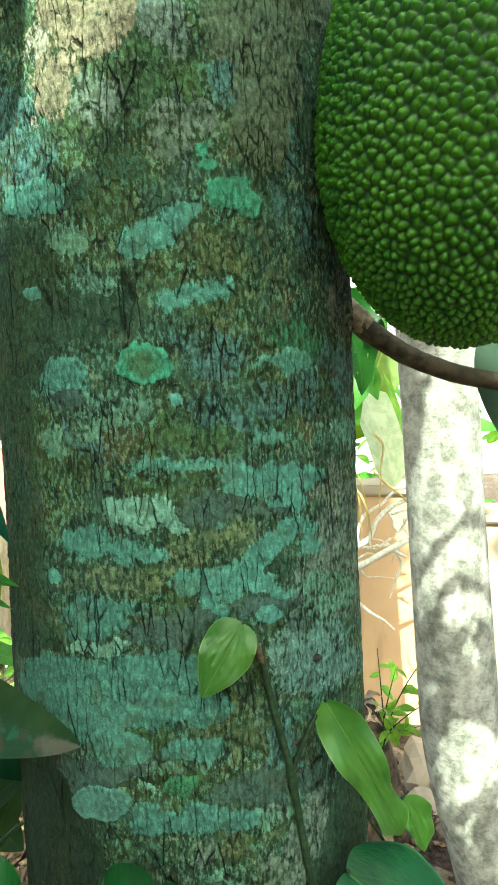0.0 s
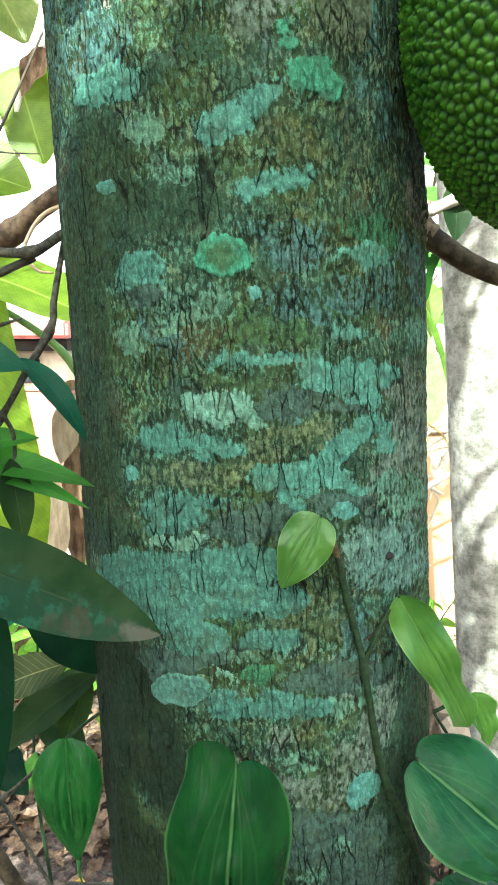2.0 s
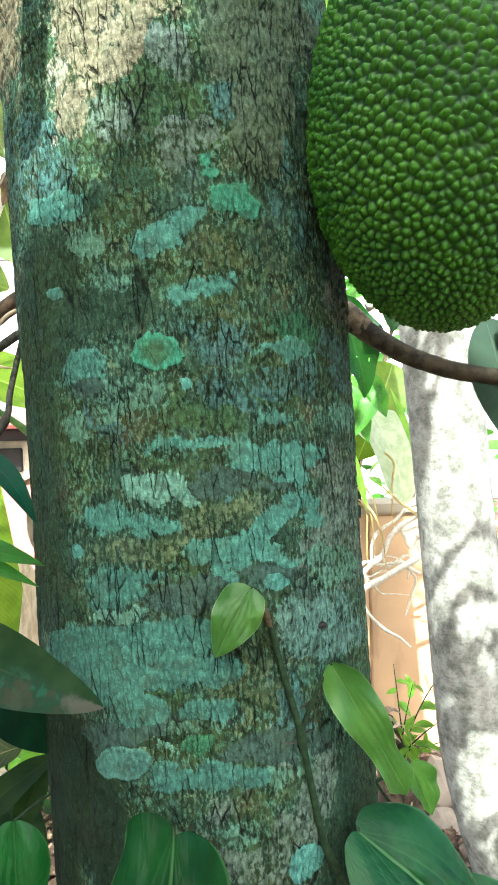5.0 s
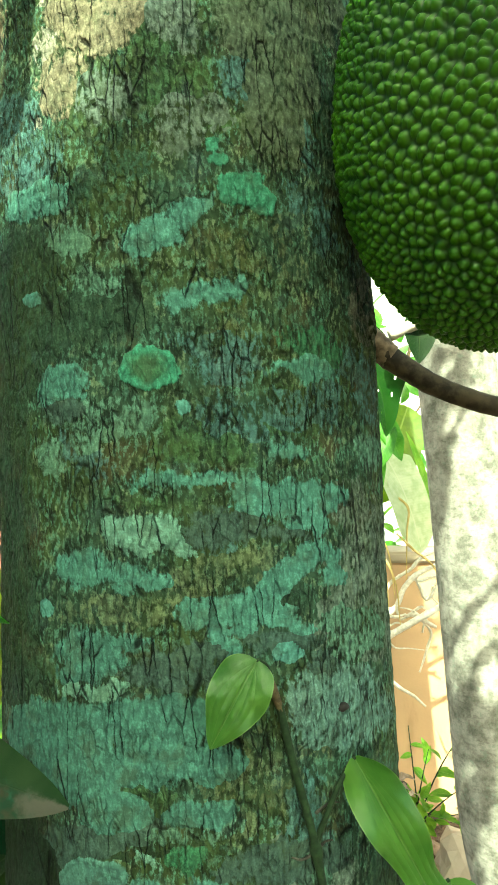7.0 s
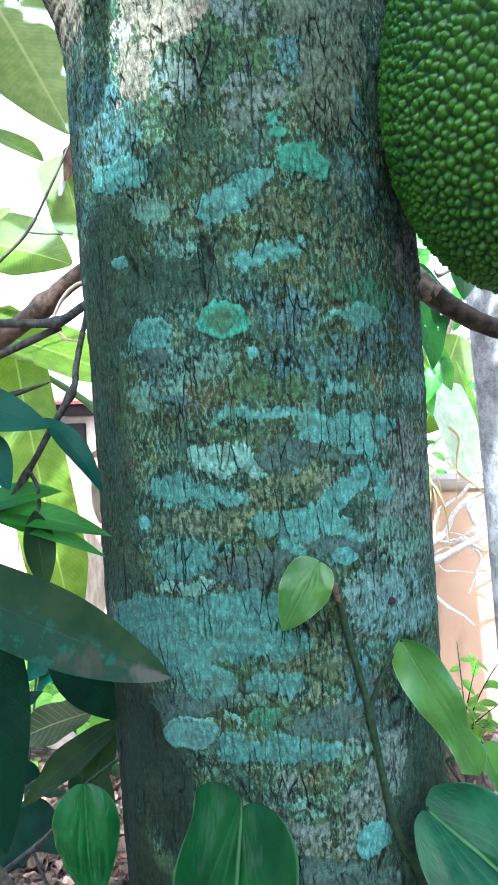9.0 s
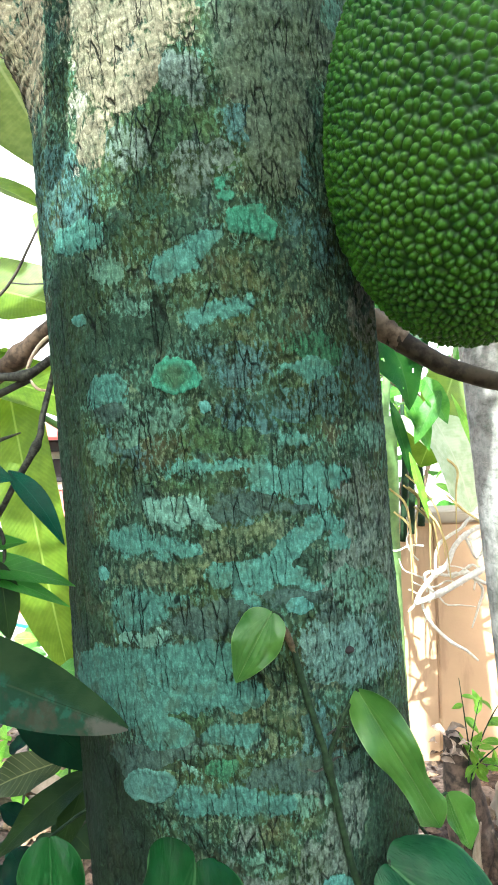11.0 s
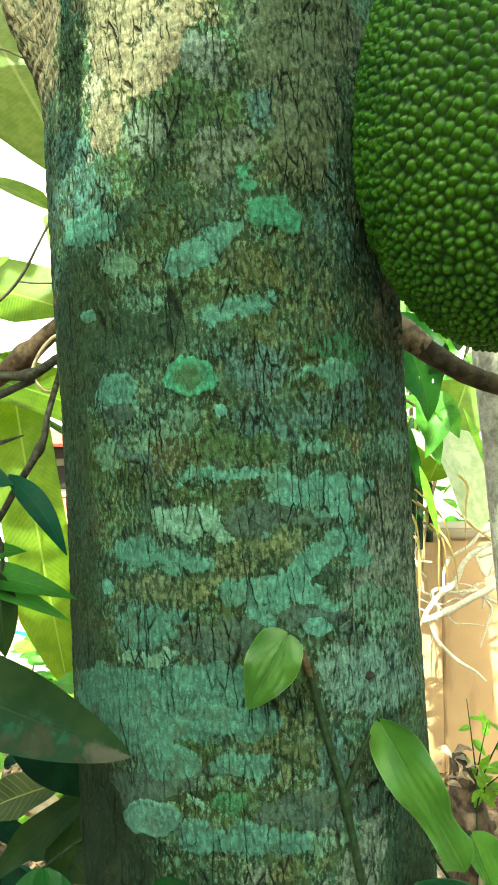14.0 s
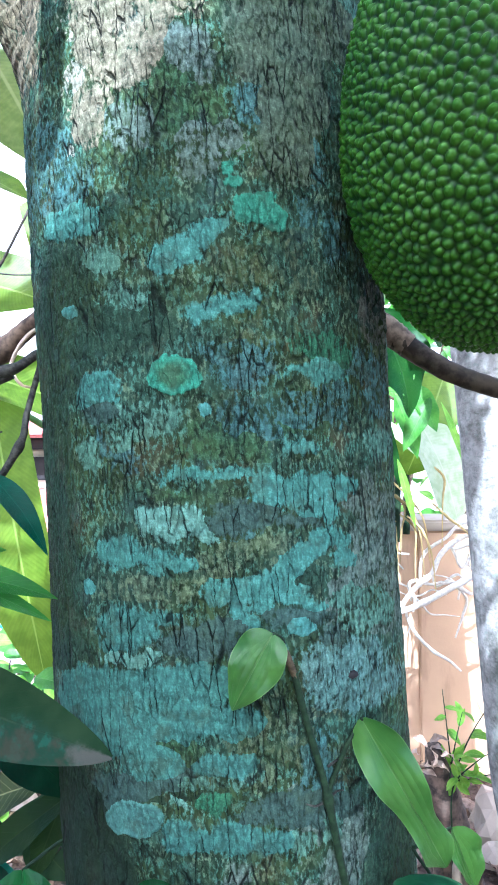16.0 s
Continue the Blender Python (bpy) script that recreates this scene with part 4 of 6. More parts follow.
lichen("teal", (11.5, 1.0745, 20, 14, -2), (12.5, 1.0668, 14, 10, -2))
lichen("spot", (26.6, 1.0697, 19, 12, -6))
lichen("broad", (-20.2, 1.0715, 44, 19, 7), (-12.5, 1.0764, 33, 12, 5), (-23.9, 1.0582, 30, 13, 9), (-18.9, 1.0645, 41, 13, 7))
lichen("slate", (0.5, 1.0638, 53, 21, 2), (6.6, 1.0715, 36, 17, 0))
lichen("chalk", (-20.9, 1.0509, 41, 9, 8), (-13.7, 1.0528, 16, 10, 6))
lichen("broad", (-30.2, 1.0307, 87, 26, 13), (-14.5, 1.0372, 63, 23, 8), (2.1, 1.0411, 43, 23, 1), (-24.6, 1.0101, 58, 33, 13), (-5.3, 1.0195, 56, 24, 5), (-15.0, 0.9941, 43, 21, 10), (8.2, 1.0205, 36, 21, -1), (4.5, 0.994, 39, 17, 1), (-41.4, 1.0213, 65, 29, 16))
lichen("moss", (-7.3, 1.004, 29, 28, 6), (-10.3, 1.0121, 18, 13, 7))
lichen("brown", (0.3, 1.0303, 33, 3, 2), (9.3, 1.0323, 19, 3, -1))
lichen("dusty", (43.1, 1.0474, 68, 19, -12), (36.4, 1.0356, 48, 23, -11), (55.1, 1.0263, 71, 18, -16), (39.6, 1.0238, 57, 16, -12), (32.7, 1.0473, 25, 21, -9))
lichen("ochre", (32.1, 1.0189, 25, 6, -10))
lichen("ochre", (16.5, 1.0228, 22, 22, -4), (15.2, 1.0036, 40, 19, -4), (24.8, 1.002, 20, 28, -8))
lichen("straw", (18.5, 1.0131, 30, 19, -5), (11.8, 0.9892, 29, 15, -3))
lichen("pale", (8.0, 0.9878, 32, 12, -1), (-3.3, 0.9823, 27, 9, 5))
lichen("blue", (28.7, 0.9896, 20, 34, -10), (30.3, 0.9763, 23, 16, -12))
lichen("leafgreen", (1.7, 0.9731, 24, 13, 3))
lichen("brown", (-5.8, 0.9768, 29, 3, 6))
lichen("chalk", (-10.0, 0.9756, 21, 2, -42))
lichen("oval", (-21.8, 0.9591, 43, 21, 15))
lichen("broad", (-3.4, 0.9513, 42, 15, 6), (7.0, 0.9531, 40, 16, 0), (16.6, 0.9501, 25, 14, -6), (-8.8, 0.9542, 21, 13, 9))
lichen("pale", (33.0, 0.9512, 12, 22, -14), (22.7, 0.9465, 21, 12, -9))
lichen("spot", (31.9, 0.8896, 26, 19, -5), (29.0, 0.8831, 19, 13, -16))
lichen("pale", (13.7, 0.8361, 18, 20, -8))
lichen("pale", (24.2, 0.8547, 15, 14, -15))
lichen("film", (-50.1, 0.9022, 21, 19, -30))
lichen("film", (-45.0, 0.8312, 37, 15, -20))
lichen("film", (-59.5, 0.8618, 51, 31, 2))
lichen("pale", (12.8, 0.917, 22, 13, -5))
lichen("ochre", (16.1, 0.9331, 15, 13, -7))


def on_trunk(degrees, height, away=0.0):
    a = radians(degrees)
    r = RADIUS + away
    return Vector((AXIS_X + LEAN_X * (height - 1.2) + r * math.sin(a), AXIS_Y + LEAN_Y * (height - 1.2) - r * math.cos(a), height))


def build_limbs():
    hang("limb", tube([(-0.08, 0.53, 1.34), (-0.13, 0.56, 1.46), (-0.19, 0.62, 1.58), (-0.30, 0.72, 1.78), (-0.48, 0.82, 2.1)], (0.05, 0.060, 0.055, 0.05, 0.04), 40, 24, 0.03, 3), GREY_BARK, tree, "thick pale limb")
    hang("limb", tube([(-0.09, 0.50, 1.95), (0.05, 0.30, 2.35), (0.12, -0.25, 2.60), (0.30, -0.90, 2.75), (1.0, -1.5, 3.0)], (0.09, 0.06, 0.045, 0.03, 0.012), 40, 14, 0.03, 4), GREY_BARK, tree)
    hang("limb", tube([(-0.10, 0.50, 2.5), (-0.14, 0.52, 2.9), (-0.10, 0.45, 3.4), (0.0, 0.4, 4.0)], (0.124, 0.11, 0.08, 0.03), 24, 16, 0.03, 5), GREY_BARK, tree)
    hang("limb", tube([(-0.10, 0.48, 2.2), (-0.30, 0.25, 2.25), (-0.65, -0.05, 2.1), (-0.95, -0.25, 1.7)], (0.05, 0.035, 0.022, 0.008), 30, 12, 0.03, 13), GREY_BARK, tree)
    hang("limb", tube([(-0.10, 0.46, 2.45), (-0.50, 0.1, 2.75), (-0.95, -0.7, 2.6), (-1.15, -1.5, 2.2)], (0.05, 0.035, 0.022, 0.008), 30, 12, 0.03, 14), GREY_BARK, tree)
    hang("limb", tube([(0.13, -0.28, 2.61), (0.38, -0.44, 2.625), (0.62, -0.70, 2.62), (0.95, -1.2, 2.4), (1.05, -1.9, 2.0)], (0.03, 0.022, 0.015, 0.006), 30, 12, 0.03, 15), GREY_BARK, tree)
    hang("limb", tube([(-0.12, 0.52, 2.55), (-0.05, 0.9, 2.8), (0.05, 1.3, 2.9), (0.15, 1.6, 2.85)], (0.05, 0.03, 0.02, 0.008), 30, 12, 0.03, 16), GREY_BARK, tree)
    # unseen stem added to cast the upright dark stripe on the sunlit bark
    low, top = on_trunk(-41.5, 1.362) + SUN_FROM * 0.26, on_trunk(-32.0, 1.483) + SUN_FROM * 0.26
    up = top - low
    hang("aerial_root", tube([low, top, top + up + Vector((0, 0.01, 0)), top + up * 2 + Vector((0, 0.06, 0.1)), top + up * 3 + Vector((-0.02, 0.16, 0.3))], (0.0120, 0.0135, 0.0135, 0.013, 0.014), 26, 12, 0.04, 9), GREY_BARK, tree)
    # the knot on the bark and the drooping fruit branch
    k = on_trunk(42.2, 1.0362, 0.0012)
    n = (on_trunk(42.2, 1.0362, 1) - k).normalized()
    knot = tube([k - n * 0.002, k + n * 0.0006, k + n * 0.0018], (0.0036, 0.0034, 0.0014), 8, 14, 0.12, 6)
    for v in knot.vertices:
        v.co.x, v.co.z = k.x + (v.co.x - k.x) * 1.25, k.z + (v.co.z - k.z) * 0.72
    hang("knot", knot, SHADOW, tree, "small dark bark knot")
    hang("branch_collar", tube([(0.062, 0.597, 1.2775), (0.076, 0.599, 1.2720), (0.090, 0.600, 1.2635), (0.103, 0.600, 1.2530)], (0.0125, 0.0135, 0.0122, 0.0103), 24, 14, 0.05, 9), PALETWIG, tree, "swollen pale tan branch joint")
    hang("fruit_branch", tube([(0.03, 0.585, 1.285), (0.075, 0.598, 1.273), (0.108, 0.600, 1.249), (0.148, 0.600, 1.2255), (0.205, 0.602, 1.209), (0.30, 0.62, 1.200)], (0.0105, 0.0115, 0.0098, 0.0088, 0.0082, 0.0075), 44, 14, 0.05, 7, ((0.12, 0.003),)), SMOOTH, tree, "smooth dark brown branch")


build_limbs()


def build_crown():
    """Unseen leaves overhead, placed between the sun and the trunk, with gaps."""
    rng = random.Random(8)
    blades, spots = [], []
    open_to = [on_trunk(d, h) for d, h in ((-22, 1.372), (-17, 1.390), (-26, 1.41), (-24, 1.45), (-24, 1.50), (-15, 1.415), (-12, 1.455), (-12, 1.50), (-2, 1.44), (0, 1.48), (0, 1.53), (9, 1.465), (12, 1.51), (20, 1.52), (-12, 1.55))]
    open_to += [on_trunk(-60, h, 0.02) for h in (1.48, 1.53)]
    while len(blades) < 760:
        a, d = rng.uniform(0, 6.28), math.sqrt(rng.random())
        p = Vector((-0.10 + 0.44 * d * math.cos(a), 0.20 + 0.54 * d * math.sin(a), 1.15)) + SUN_FROM * rng.uniform(2.2, 4.6)
        if min(((p - s) - SUN_FROM * (p - s).dot(SUN_FROM)).length for s in open_to) < 0.074:
            continue
        way = Vector((rng.gauss(0, 1), rng.gauss(0, 1), -0.3)).normalized() * rng.uniform(0.12, 0.17)
        up = Vector((rng.gauss(0, 0.3), rng.gauss(0, 0.3), 1))
        spots.append(p)
        blades.append(leaf(p - way / 2, p + way / 2, up, way.length * 0.55, "oval", 0.2, 0.03, 0, 0, 0, 0.0, 6, 4, len(blades)))
    # close the holes through which the sun would still reach the bark elsewhere
    side = SUN_FROM.cross(Vector((0, 0, 1))).normalized()
    over = side.cross(SUN_FROM)
    flat = [(q.dot(side), q.dot(over)) for q in spots]
    for degrees in range(-88, 89, 7):
        for step in range(32):
            target = on_trunk(degrees, 0.66 + 0.028 * step)
            if min(((target - s) - SUN_FROM * (target - s).dot(SUN_FROM)).length for s in open_to) < 0.060:
                continue
            at = (target.dot(side), target.dot(over))
            if any(math.hypot(at[0] - q[0], at[1] - q[1]) < 0.034 for q in flat):
                continue
            flat.append(at)
            p = target + SUN_FROM * rng.uniform(2.2, 4.6)
            way = (side * rng.gauss(0, 1) + over * rng.gauss(0, 1)).normalized() * rng.uniform(0.09, 0.12)
            blades.append(leaf(p - way / 2, p + way / 2, SUN_FROM + Vector((rng.gauss(0, 0.2), rng.gauss(0, 0.2), 0)), way.length * 0.7, "oval", 0.2, 0.03, 0, 0, 0, 0.0, 6, 4, len(blades)))
    # the crown straight above the trunk
    for k in range(330):
        p = Vector((rng.uniform(-0.9, 0.0), rng.uniform(0.22, 1.6), rng.uniform(2.5, 3.2)))
        way = Vector((rng.gauss(0, 1), rng.gauss(0, 1), -0.3)).normalized() * rng.uniform(0.14, 0.20)
        blades.append(leaf(p - way / 2, p + way / 2, (rng.gauss(0, 0.3), rng.gauss(0, 0.3), 1), way.length * 0.55, "oval", 0.2, 0.03, 0, 0, 0, 0.0, 6, 4, k))
    # unseen boughs added over the way in front of the tree to dim skylight
    hung = 0
    while hung < 520:
        p = Vector((rng.uniform(-1.7, 1.1), rng.uniform(-2.4, -0.4), rng.uniform(1.55, 2.6)))
        if min(((p - s) - SUN_FROM * (p - s).dot(SUN_FROM)).length for s in open_to) < 0.10:
            continue
        hung += 1
        way = Vector((rng.gauss(0, 1), rng.gauss(0, 1), -0.5)).normalized() * rng.uniform(0.15, 0.22)
        blades.append(leaf(p - way / 2, p + way / 2, (rng.gauss(0, 0.5), rng.gauss(0, 0.5), 1), way.length * 0.55, "oval", 0.2, 0.03, 0, 0, 0, 0.0, 6, 4, hung))
    # unseen leaves added along the sun's path to shade the garden wall's upper half
    for k in range(48):
        p = Vector((rng.uniform(0.16, 0.90), 2.36, rng.uniform(0.52, 0.92))) + SUN_FROM * rng.uniform(2.9, 3.7)
        way = Vector((rng.gauss(0, 1), rng.gauss(0, 1), -0.3)).normalized() * rng.uniform(0.10, 0.15)
        blades.append(leaf(p - way / 2, p + way / 2, (rng.gauss(0, 0.3), rng.gauss(0, 0.3), 1), way.length * 0.55, "oval", 0.2, 0.03, 0, 0, 0, 0.0, 6, 4, k))
    # unseen low boughs added on the left to darken the lower bark
    for k in range(330):
        p = Vector((rng.uniform(-1.3, -0.48), rng.uniform(-0.7, 0.35), rng.uniform(0.55, 2.3)))
        way = Vector((rng.gauss(0, 1), rng.gauss(0, 1), -0.6)).normalized() * rng.uniform(0.12, 0.18)
        blades.append(leaf(p - way / 2, p + way / 2, (rng.gauss(0, 0.6), rng.gauss(0, 0.6), 1), way.length * 0.55, "oval", 0.2, 0.03, 0, 0, 0, 0.0, 6, 4, k))
    hang("crown", joined(blades), CROWNLEAF, tree, "unseen dark green glossy leaves overhead, placed for shade", "stuff")


build_crown()


# ---------------------------------------------------------------- the jackfruit
def build_jackfruit():
    centre, a, b = Vector((0.1195, 0.385, 1.349)), 0.0808, 0.1222
    rng = random.Random(4)
    fruit = thing("jackfruit", "large unripe green jackfruit with blunt spines hanging beside the trunk", "fruit", "", "", centre)
    count = 4200
    from_kd = []
    for i in range(count):
        z = 1 - 2 * (i + 0.5) / count
        f = i * 2.399963
        w = math.sqrt(1 - z * z)
        jit = 0.013
        p = Vector((w * math.cos(f) + rng.gauss(0, jit), w * math.sin(f) + rng.gauss(0, jit), z + rng.gauss(0, jit))).normalized()
        from_kd.append(Vector((p.x * a, p.y * a, p.z * b)))
    grid = {}
    cell = 0.012
    for k, p in enumerate(from_kd):
        grid.setdefault((int(p.x // cell), int(p.y // cell), int(p.z // cell)), []).append(k)
    high = [rng.uniform(0.8, 1.15) for _ in range(count)]
    nu, nv = 560, 470
    verts, tips, faces = [], [], []
    pts = np.array([tuple(p) for p in from_kd])
    for j in range(nv + 1):
        lat = math.pi * (j / nv - 0.5)
        ring = np.array([(math.cos(lat) * math.cos(2 * math.pi * i / nu) * a, math.cos(lat) * math.sin(2 * math.pi * i / nu) * a, math.sin(lat) * b) for i in range(nu)])
        near = np.abs(pts[:, 2] - math.sin(lat) * b) < 0.016
        ids = np.where(near)[0]
        if len(ids) < 8:
            ids = np.argsort(np.abs(pts[:, 2] - math.sin(lat) * b))[:40]
        d = np.linalg.norm(ring[:, None] - pts[None, ids], axis=2)
        order = np.argpartition(d, 1, axis=1)[:, :2]
        two = np.take_along_axis(d, order, 1)
        flip = two[:, 0] > two[:, 1]
        f1, f2 = np.where(flip, two[:, 1], two[:, 0]), np.where(flip, two[:, 0], two[:, 1])
        who = ids[np.where(flip, order[:, 1], order[:, 0])]
        pitch = 0.0059
        wall_d = np.clip((f2 - f1) / pitch, 0, 1)
        cone = np.clip(1 - f1 / (0.62 * pitch), 0, 1)
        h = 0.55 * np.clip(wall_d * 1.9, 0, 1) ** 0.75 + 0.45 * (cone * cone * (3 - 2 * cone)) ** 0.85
        n = ring / np.array((a * a, a * a, b * b))
        n /= np.linalg.norm(n, axis=1)[:, None]
        # blunt spines lean a little towards the stalk end
        tall = 0.0031 * np.array(high)[who]
        lean = np.array((0, 0, 1.0)) - n * n[:, 2:3]
        p = ring + n * (h * tall)[:, None] + lean * (0.0007 * h * h)[:, None]
        p = p * (1 + 0.012 * np.sin(ring[:, 2:3] * 38 + ring[:, 0:1] * 30))
        verts.append(p)
        tips.append(h)
    verts = np.concatenate(verts) + np.array(tuple(centre))
    idx = np.arange((nv + 1) * nu).reshape(nv + 1, nu)
    nxt = np.roll(idx, -1, axis=1)
    quads = np.stack([idx[:-1], nxt[:-1], nxt[1:], idx[1:]], -1).reshape(-1, 4)
    me = grid_mesh("rind", verts, quads, np.zeros((len(verts), 2)))
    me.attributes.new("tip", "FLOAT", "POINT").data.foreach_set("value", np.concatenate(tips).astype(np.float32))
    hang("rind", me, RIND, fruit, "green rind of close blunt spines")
    hang("stalk", tube([(0.02, 0.42, 1.56), (0.07, 0.40, 1.535), (0.105, 0.388, 1.50), (0.1195, 0.385, 1.465)], (0.014, 0.012, 0.012, 0.016), 18, 12, 0.04, 5), BROWN, fruit, "thick brown fruit stalk")


build_jackfruit()


# ---------------------------------------------------------------- the pepper vine on the trunk
vine = thing("pepper_vine", "pepper vine with heart-shaped green leaves climbing the trunk", "vine", "", "", on_trunk(30, 0.66))


def stem(name, points, radii, mat, parent, label="", n=26, sides=8, seed=1, knots=()):
    return hang(name, tube(points, radii, n, sides, 0.05, seed, knots), mat, parent, label)


def pepper_leaf(base, tip, face, width, mat, petiole=None, label="", **shape):
    shape = {"veins": 0.07, "fold": 0.12, "rows": 34, "cols": 24, **shape}
    kind, drip = shape.pop("shape", "heart"), shape.pop("drip", 0.0)
    ob = hang("leaf", leaf(base, tip, face, width, kind, **shape), mat, vine, label)
    if drip:
        t = Vector(tip)
        hang("drip_tip", tube([t + Vector((0, 0, 0.004)), t - Vector((0, 0, drip * 0.5)), t + Vector((0.002, 0, -drip))], (0.0022, 0.0012, 0.0004), 10, 6), mat, ob)
    if petiole:
        hang("petiole", tube([*petiole, base], (0.0014, 0.0011), 14, 7, 0.03, 2), VINE, ob)
    return ob


stem("stem", [on_trunk(23.5, 1.046, 0.0035), on_trunk(26.3, 1.017, 0.003), on_trunk(29.3, 0.990, 0.003), on_trunk(31.3, 0.970, 0.003), on_trunk(34.0, 0.932, 0.003), on_trunk(36.6, 0.902, 0.003), on_trunk(40.3, 0.879, 0.003), on_trunk(46.5, 0.852, 0.004), on_trunk(55.5, 0.798, 0.005), on_trunk(61, 0.72, 0.006)], (0.0021, 0.0022, 0.0024, 0.0025, 0.0026), VINE, vine, "dark green jointed vine stem", 90, 10, 3, ((0.335, 0.0014), (0.66, 0.0010), (0.78, 0.0012)))
stem("shoot_tip", [on_trunk(20.0, 1.062, 0.006), on_trunk(21.6, 1.056, 0.005), on_trunk(23.8, 1.043, 0.0036)], (0.0012, 0.0025, 0.0019), VINEBUD, vine, "brown growing tip", 16)
stem("side_shoot", [on_trunk(31.2, 0.971, 0.003), (0.0275, 0.3875, 0.979), (0.0315, 0.387, 0.989), (0.037, 0.388, 1.002), (0.0435, 0.391, 1.0125)], (0.0018, 0.0016, 0.0015, 0.0013), VINE, vine, "", 20, 8)
stem("clasping_root", [on_trunk(32, 0.988, 0.002), on_trunk(36, 0.990, 0.001), on_trunk(40, 0.988, 0.0005)], (0.0009, 0.0004), DARKTWIG, vine, "dark clasping rootlets", 12, 6)
stem("clasping_root", [on_trunk(31, 0.969, 0.002), on_trunk(28, 0.967, 0.0012), on_trunk(25.5, 0.969, 0.0006)], (0.001, 0.0005), DARKTWIG, vine, "", 12, 6)
stem("clasping_root", [on_trunk(31.5, 0.969, 0.002), on_trunk(34.5, 0.972, 0.0012), on_trunk(37.0, 0.971, 0.0006)], (0.001, 0.0005), DARKTWIG, vine, "", 12, 6)
stem("side_shoot", [on_trunk(46.5, 0.852, 0.004), on_trunk(48.5, 0.868, 0.006), on_trunk(51, 0.888, 0.008), (0.0605, 0.390, 0.9085)], (0.0016, 0.0014, 0.0012), VINE, vine, "", 18, 7)
stem("side_shoot", [on_trunk(60, 0.74, 0.006), (0.085, 0.42, 0.77), (0.090, 0.425, 0.83), (0.093, 0.43, 0.845)], (0.0016, 0.0014, 0.0012), DARKTWIG, vine, "", 18, 7)
stem("side_shoot", [on_trunk(62, 0.72, 0.006), (0.10, 0.44, 0.80), (0.096, 0.437, 0.88), (0.078, 0.425, 0.92)], (0.0016, 0.0014, 0.0010), VINE, vine, "", 18, 7)

pepper_leaf((-0.0035, 0.3655, 1.0715), (-0.0255, 0.358, 1.032), (-0.10, -1, 0.35), 0.030, LIME, (on_trunk(21, 1.058, 0.005), (0.001, 0.370, 1.067)), "small glossy lime green young leaf", shape="round", bend=0.05, fold=0.05, veins=0.09, wave=0.15, twist=15, cord=0.0)
pepper_leaf((0.0450, 0.3885, 1.0165), (0.0935, 0.398, 0.926), (0.10, -1, 0.30), 0.0300, LIME, (on_trunk(44, 1.0, 0.01),), "long wavy lime green leaf", shape="wavy", bend=0.05, fold=(0.15, 0.35), wave=0.40, twist=20, veins=0.08, seed=3, cord=0.0)
pepper_leaf((0.103, 0.430, 0.931), (0.117, 0.428, 0.894), (0.5, -1, 0.2), 0.022, LIME, ((0.078, 0.425, 0.92),), "small curled lime green leaf", shape="round", fold=0.8, wave=0.2)
pepper_leaf((0.0605, 0.390, 0.9065), (0.158, 0.372, 0.825), (0.12, -0.8, 0.75), 0.078, DULLGREEN, (on_trunk(58, 0.872, 0.01),), "broad dull green leaf", bend=0.04, fold=(0.10, -0.12), veins=0.10, cord=(0.035, 0.04))
pepper_leaf((-0.0500, 0.340, 0.935), (-0.060, 0.318, 0.772), (-0.12, -1, 0.30), 0.068, PEPPER, (on_trunk(5, 0.84, 0.004), (-0.035, 0.356, 0.88), (-0.045, 0.350, 0.925)), "large glossy dark green heart-shaped leaf", bend=0.04, fold=(0.05, -0.62), veins=0.17, curl=0.08, wave=0.05, twist=-8, cord=(0.085, 0.02), halves=(1.08, 0.95), seed=5)
pepper_leaf((-0.172, 0.418, 0.899), (-0.170, 0.428, 0.795), (0.05, -1, 0.25), 0.047, MIDGREEN, ((-0.130, 0.455, 0.905), (-0.150, 0.44, 0.908)), "glossy mid green heart-shaped leaf", bend=0.05, fold=(0.16, -0.08), veins=0.20, cord=0.012, drip=0.016)
pepper_leaf((-0.0724, 0.362, 0.7781), (-0.1316, 0.325, 0.7598), (-0.25, -0.75, 0.70), 0.056, PEPPER, (on_trunk(-6, 0.755, 0.002),), "dark glossy green leaf with a pale midrib at the foot", bend=0.05, fold=(-0.05, 0.05), veins=0.12, cord=0.02)
pepper_leaf((-0.0125, 0.316, 0.861), (0.060, 0.300, 0.768), (0.10, -0.75, 0.85), 0.084, BLUISH, (on_trunk(30, 0.80, 0.004), (-0.008, 0.345, 0.850)), "broad glossy bluish green leaf", bend=0.08, fold=(-0.22, 0.02), veins=0.15, cord=(0.0, 0.05), halves=(1.0, 0.95))
pepper_leaf((0.0715, 0.362, 0.846), (0.120, 0.345, 0.745), (-0.15, -1, 0.35), 0.066, BLUISH, (on_trunk(60, 0.80, 0.008), (0.066, 0.385, 0.838)), "broad dark green leaf", bend=0.05, fold=(0.05, 0.18), veins=0.10, cord=(0.02, 0.04), halves=(0.62, 1.25))
pepper_leaf((0.125, 0.420, 0.845), (0.195, 0.400, 0.770), (0.1, -0.9, 0.6), 0.062, DULLGREEN, ((0.09, 0.43, 0.84),), "dull green leaf", bend=0.05, fold=0.1)


# ---------------------------------------------------------------- leafy shoots beside the trunk
def twig_thing(name, label, category, at):
    return thing(name, label, category, "", "", at)


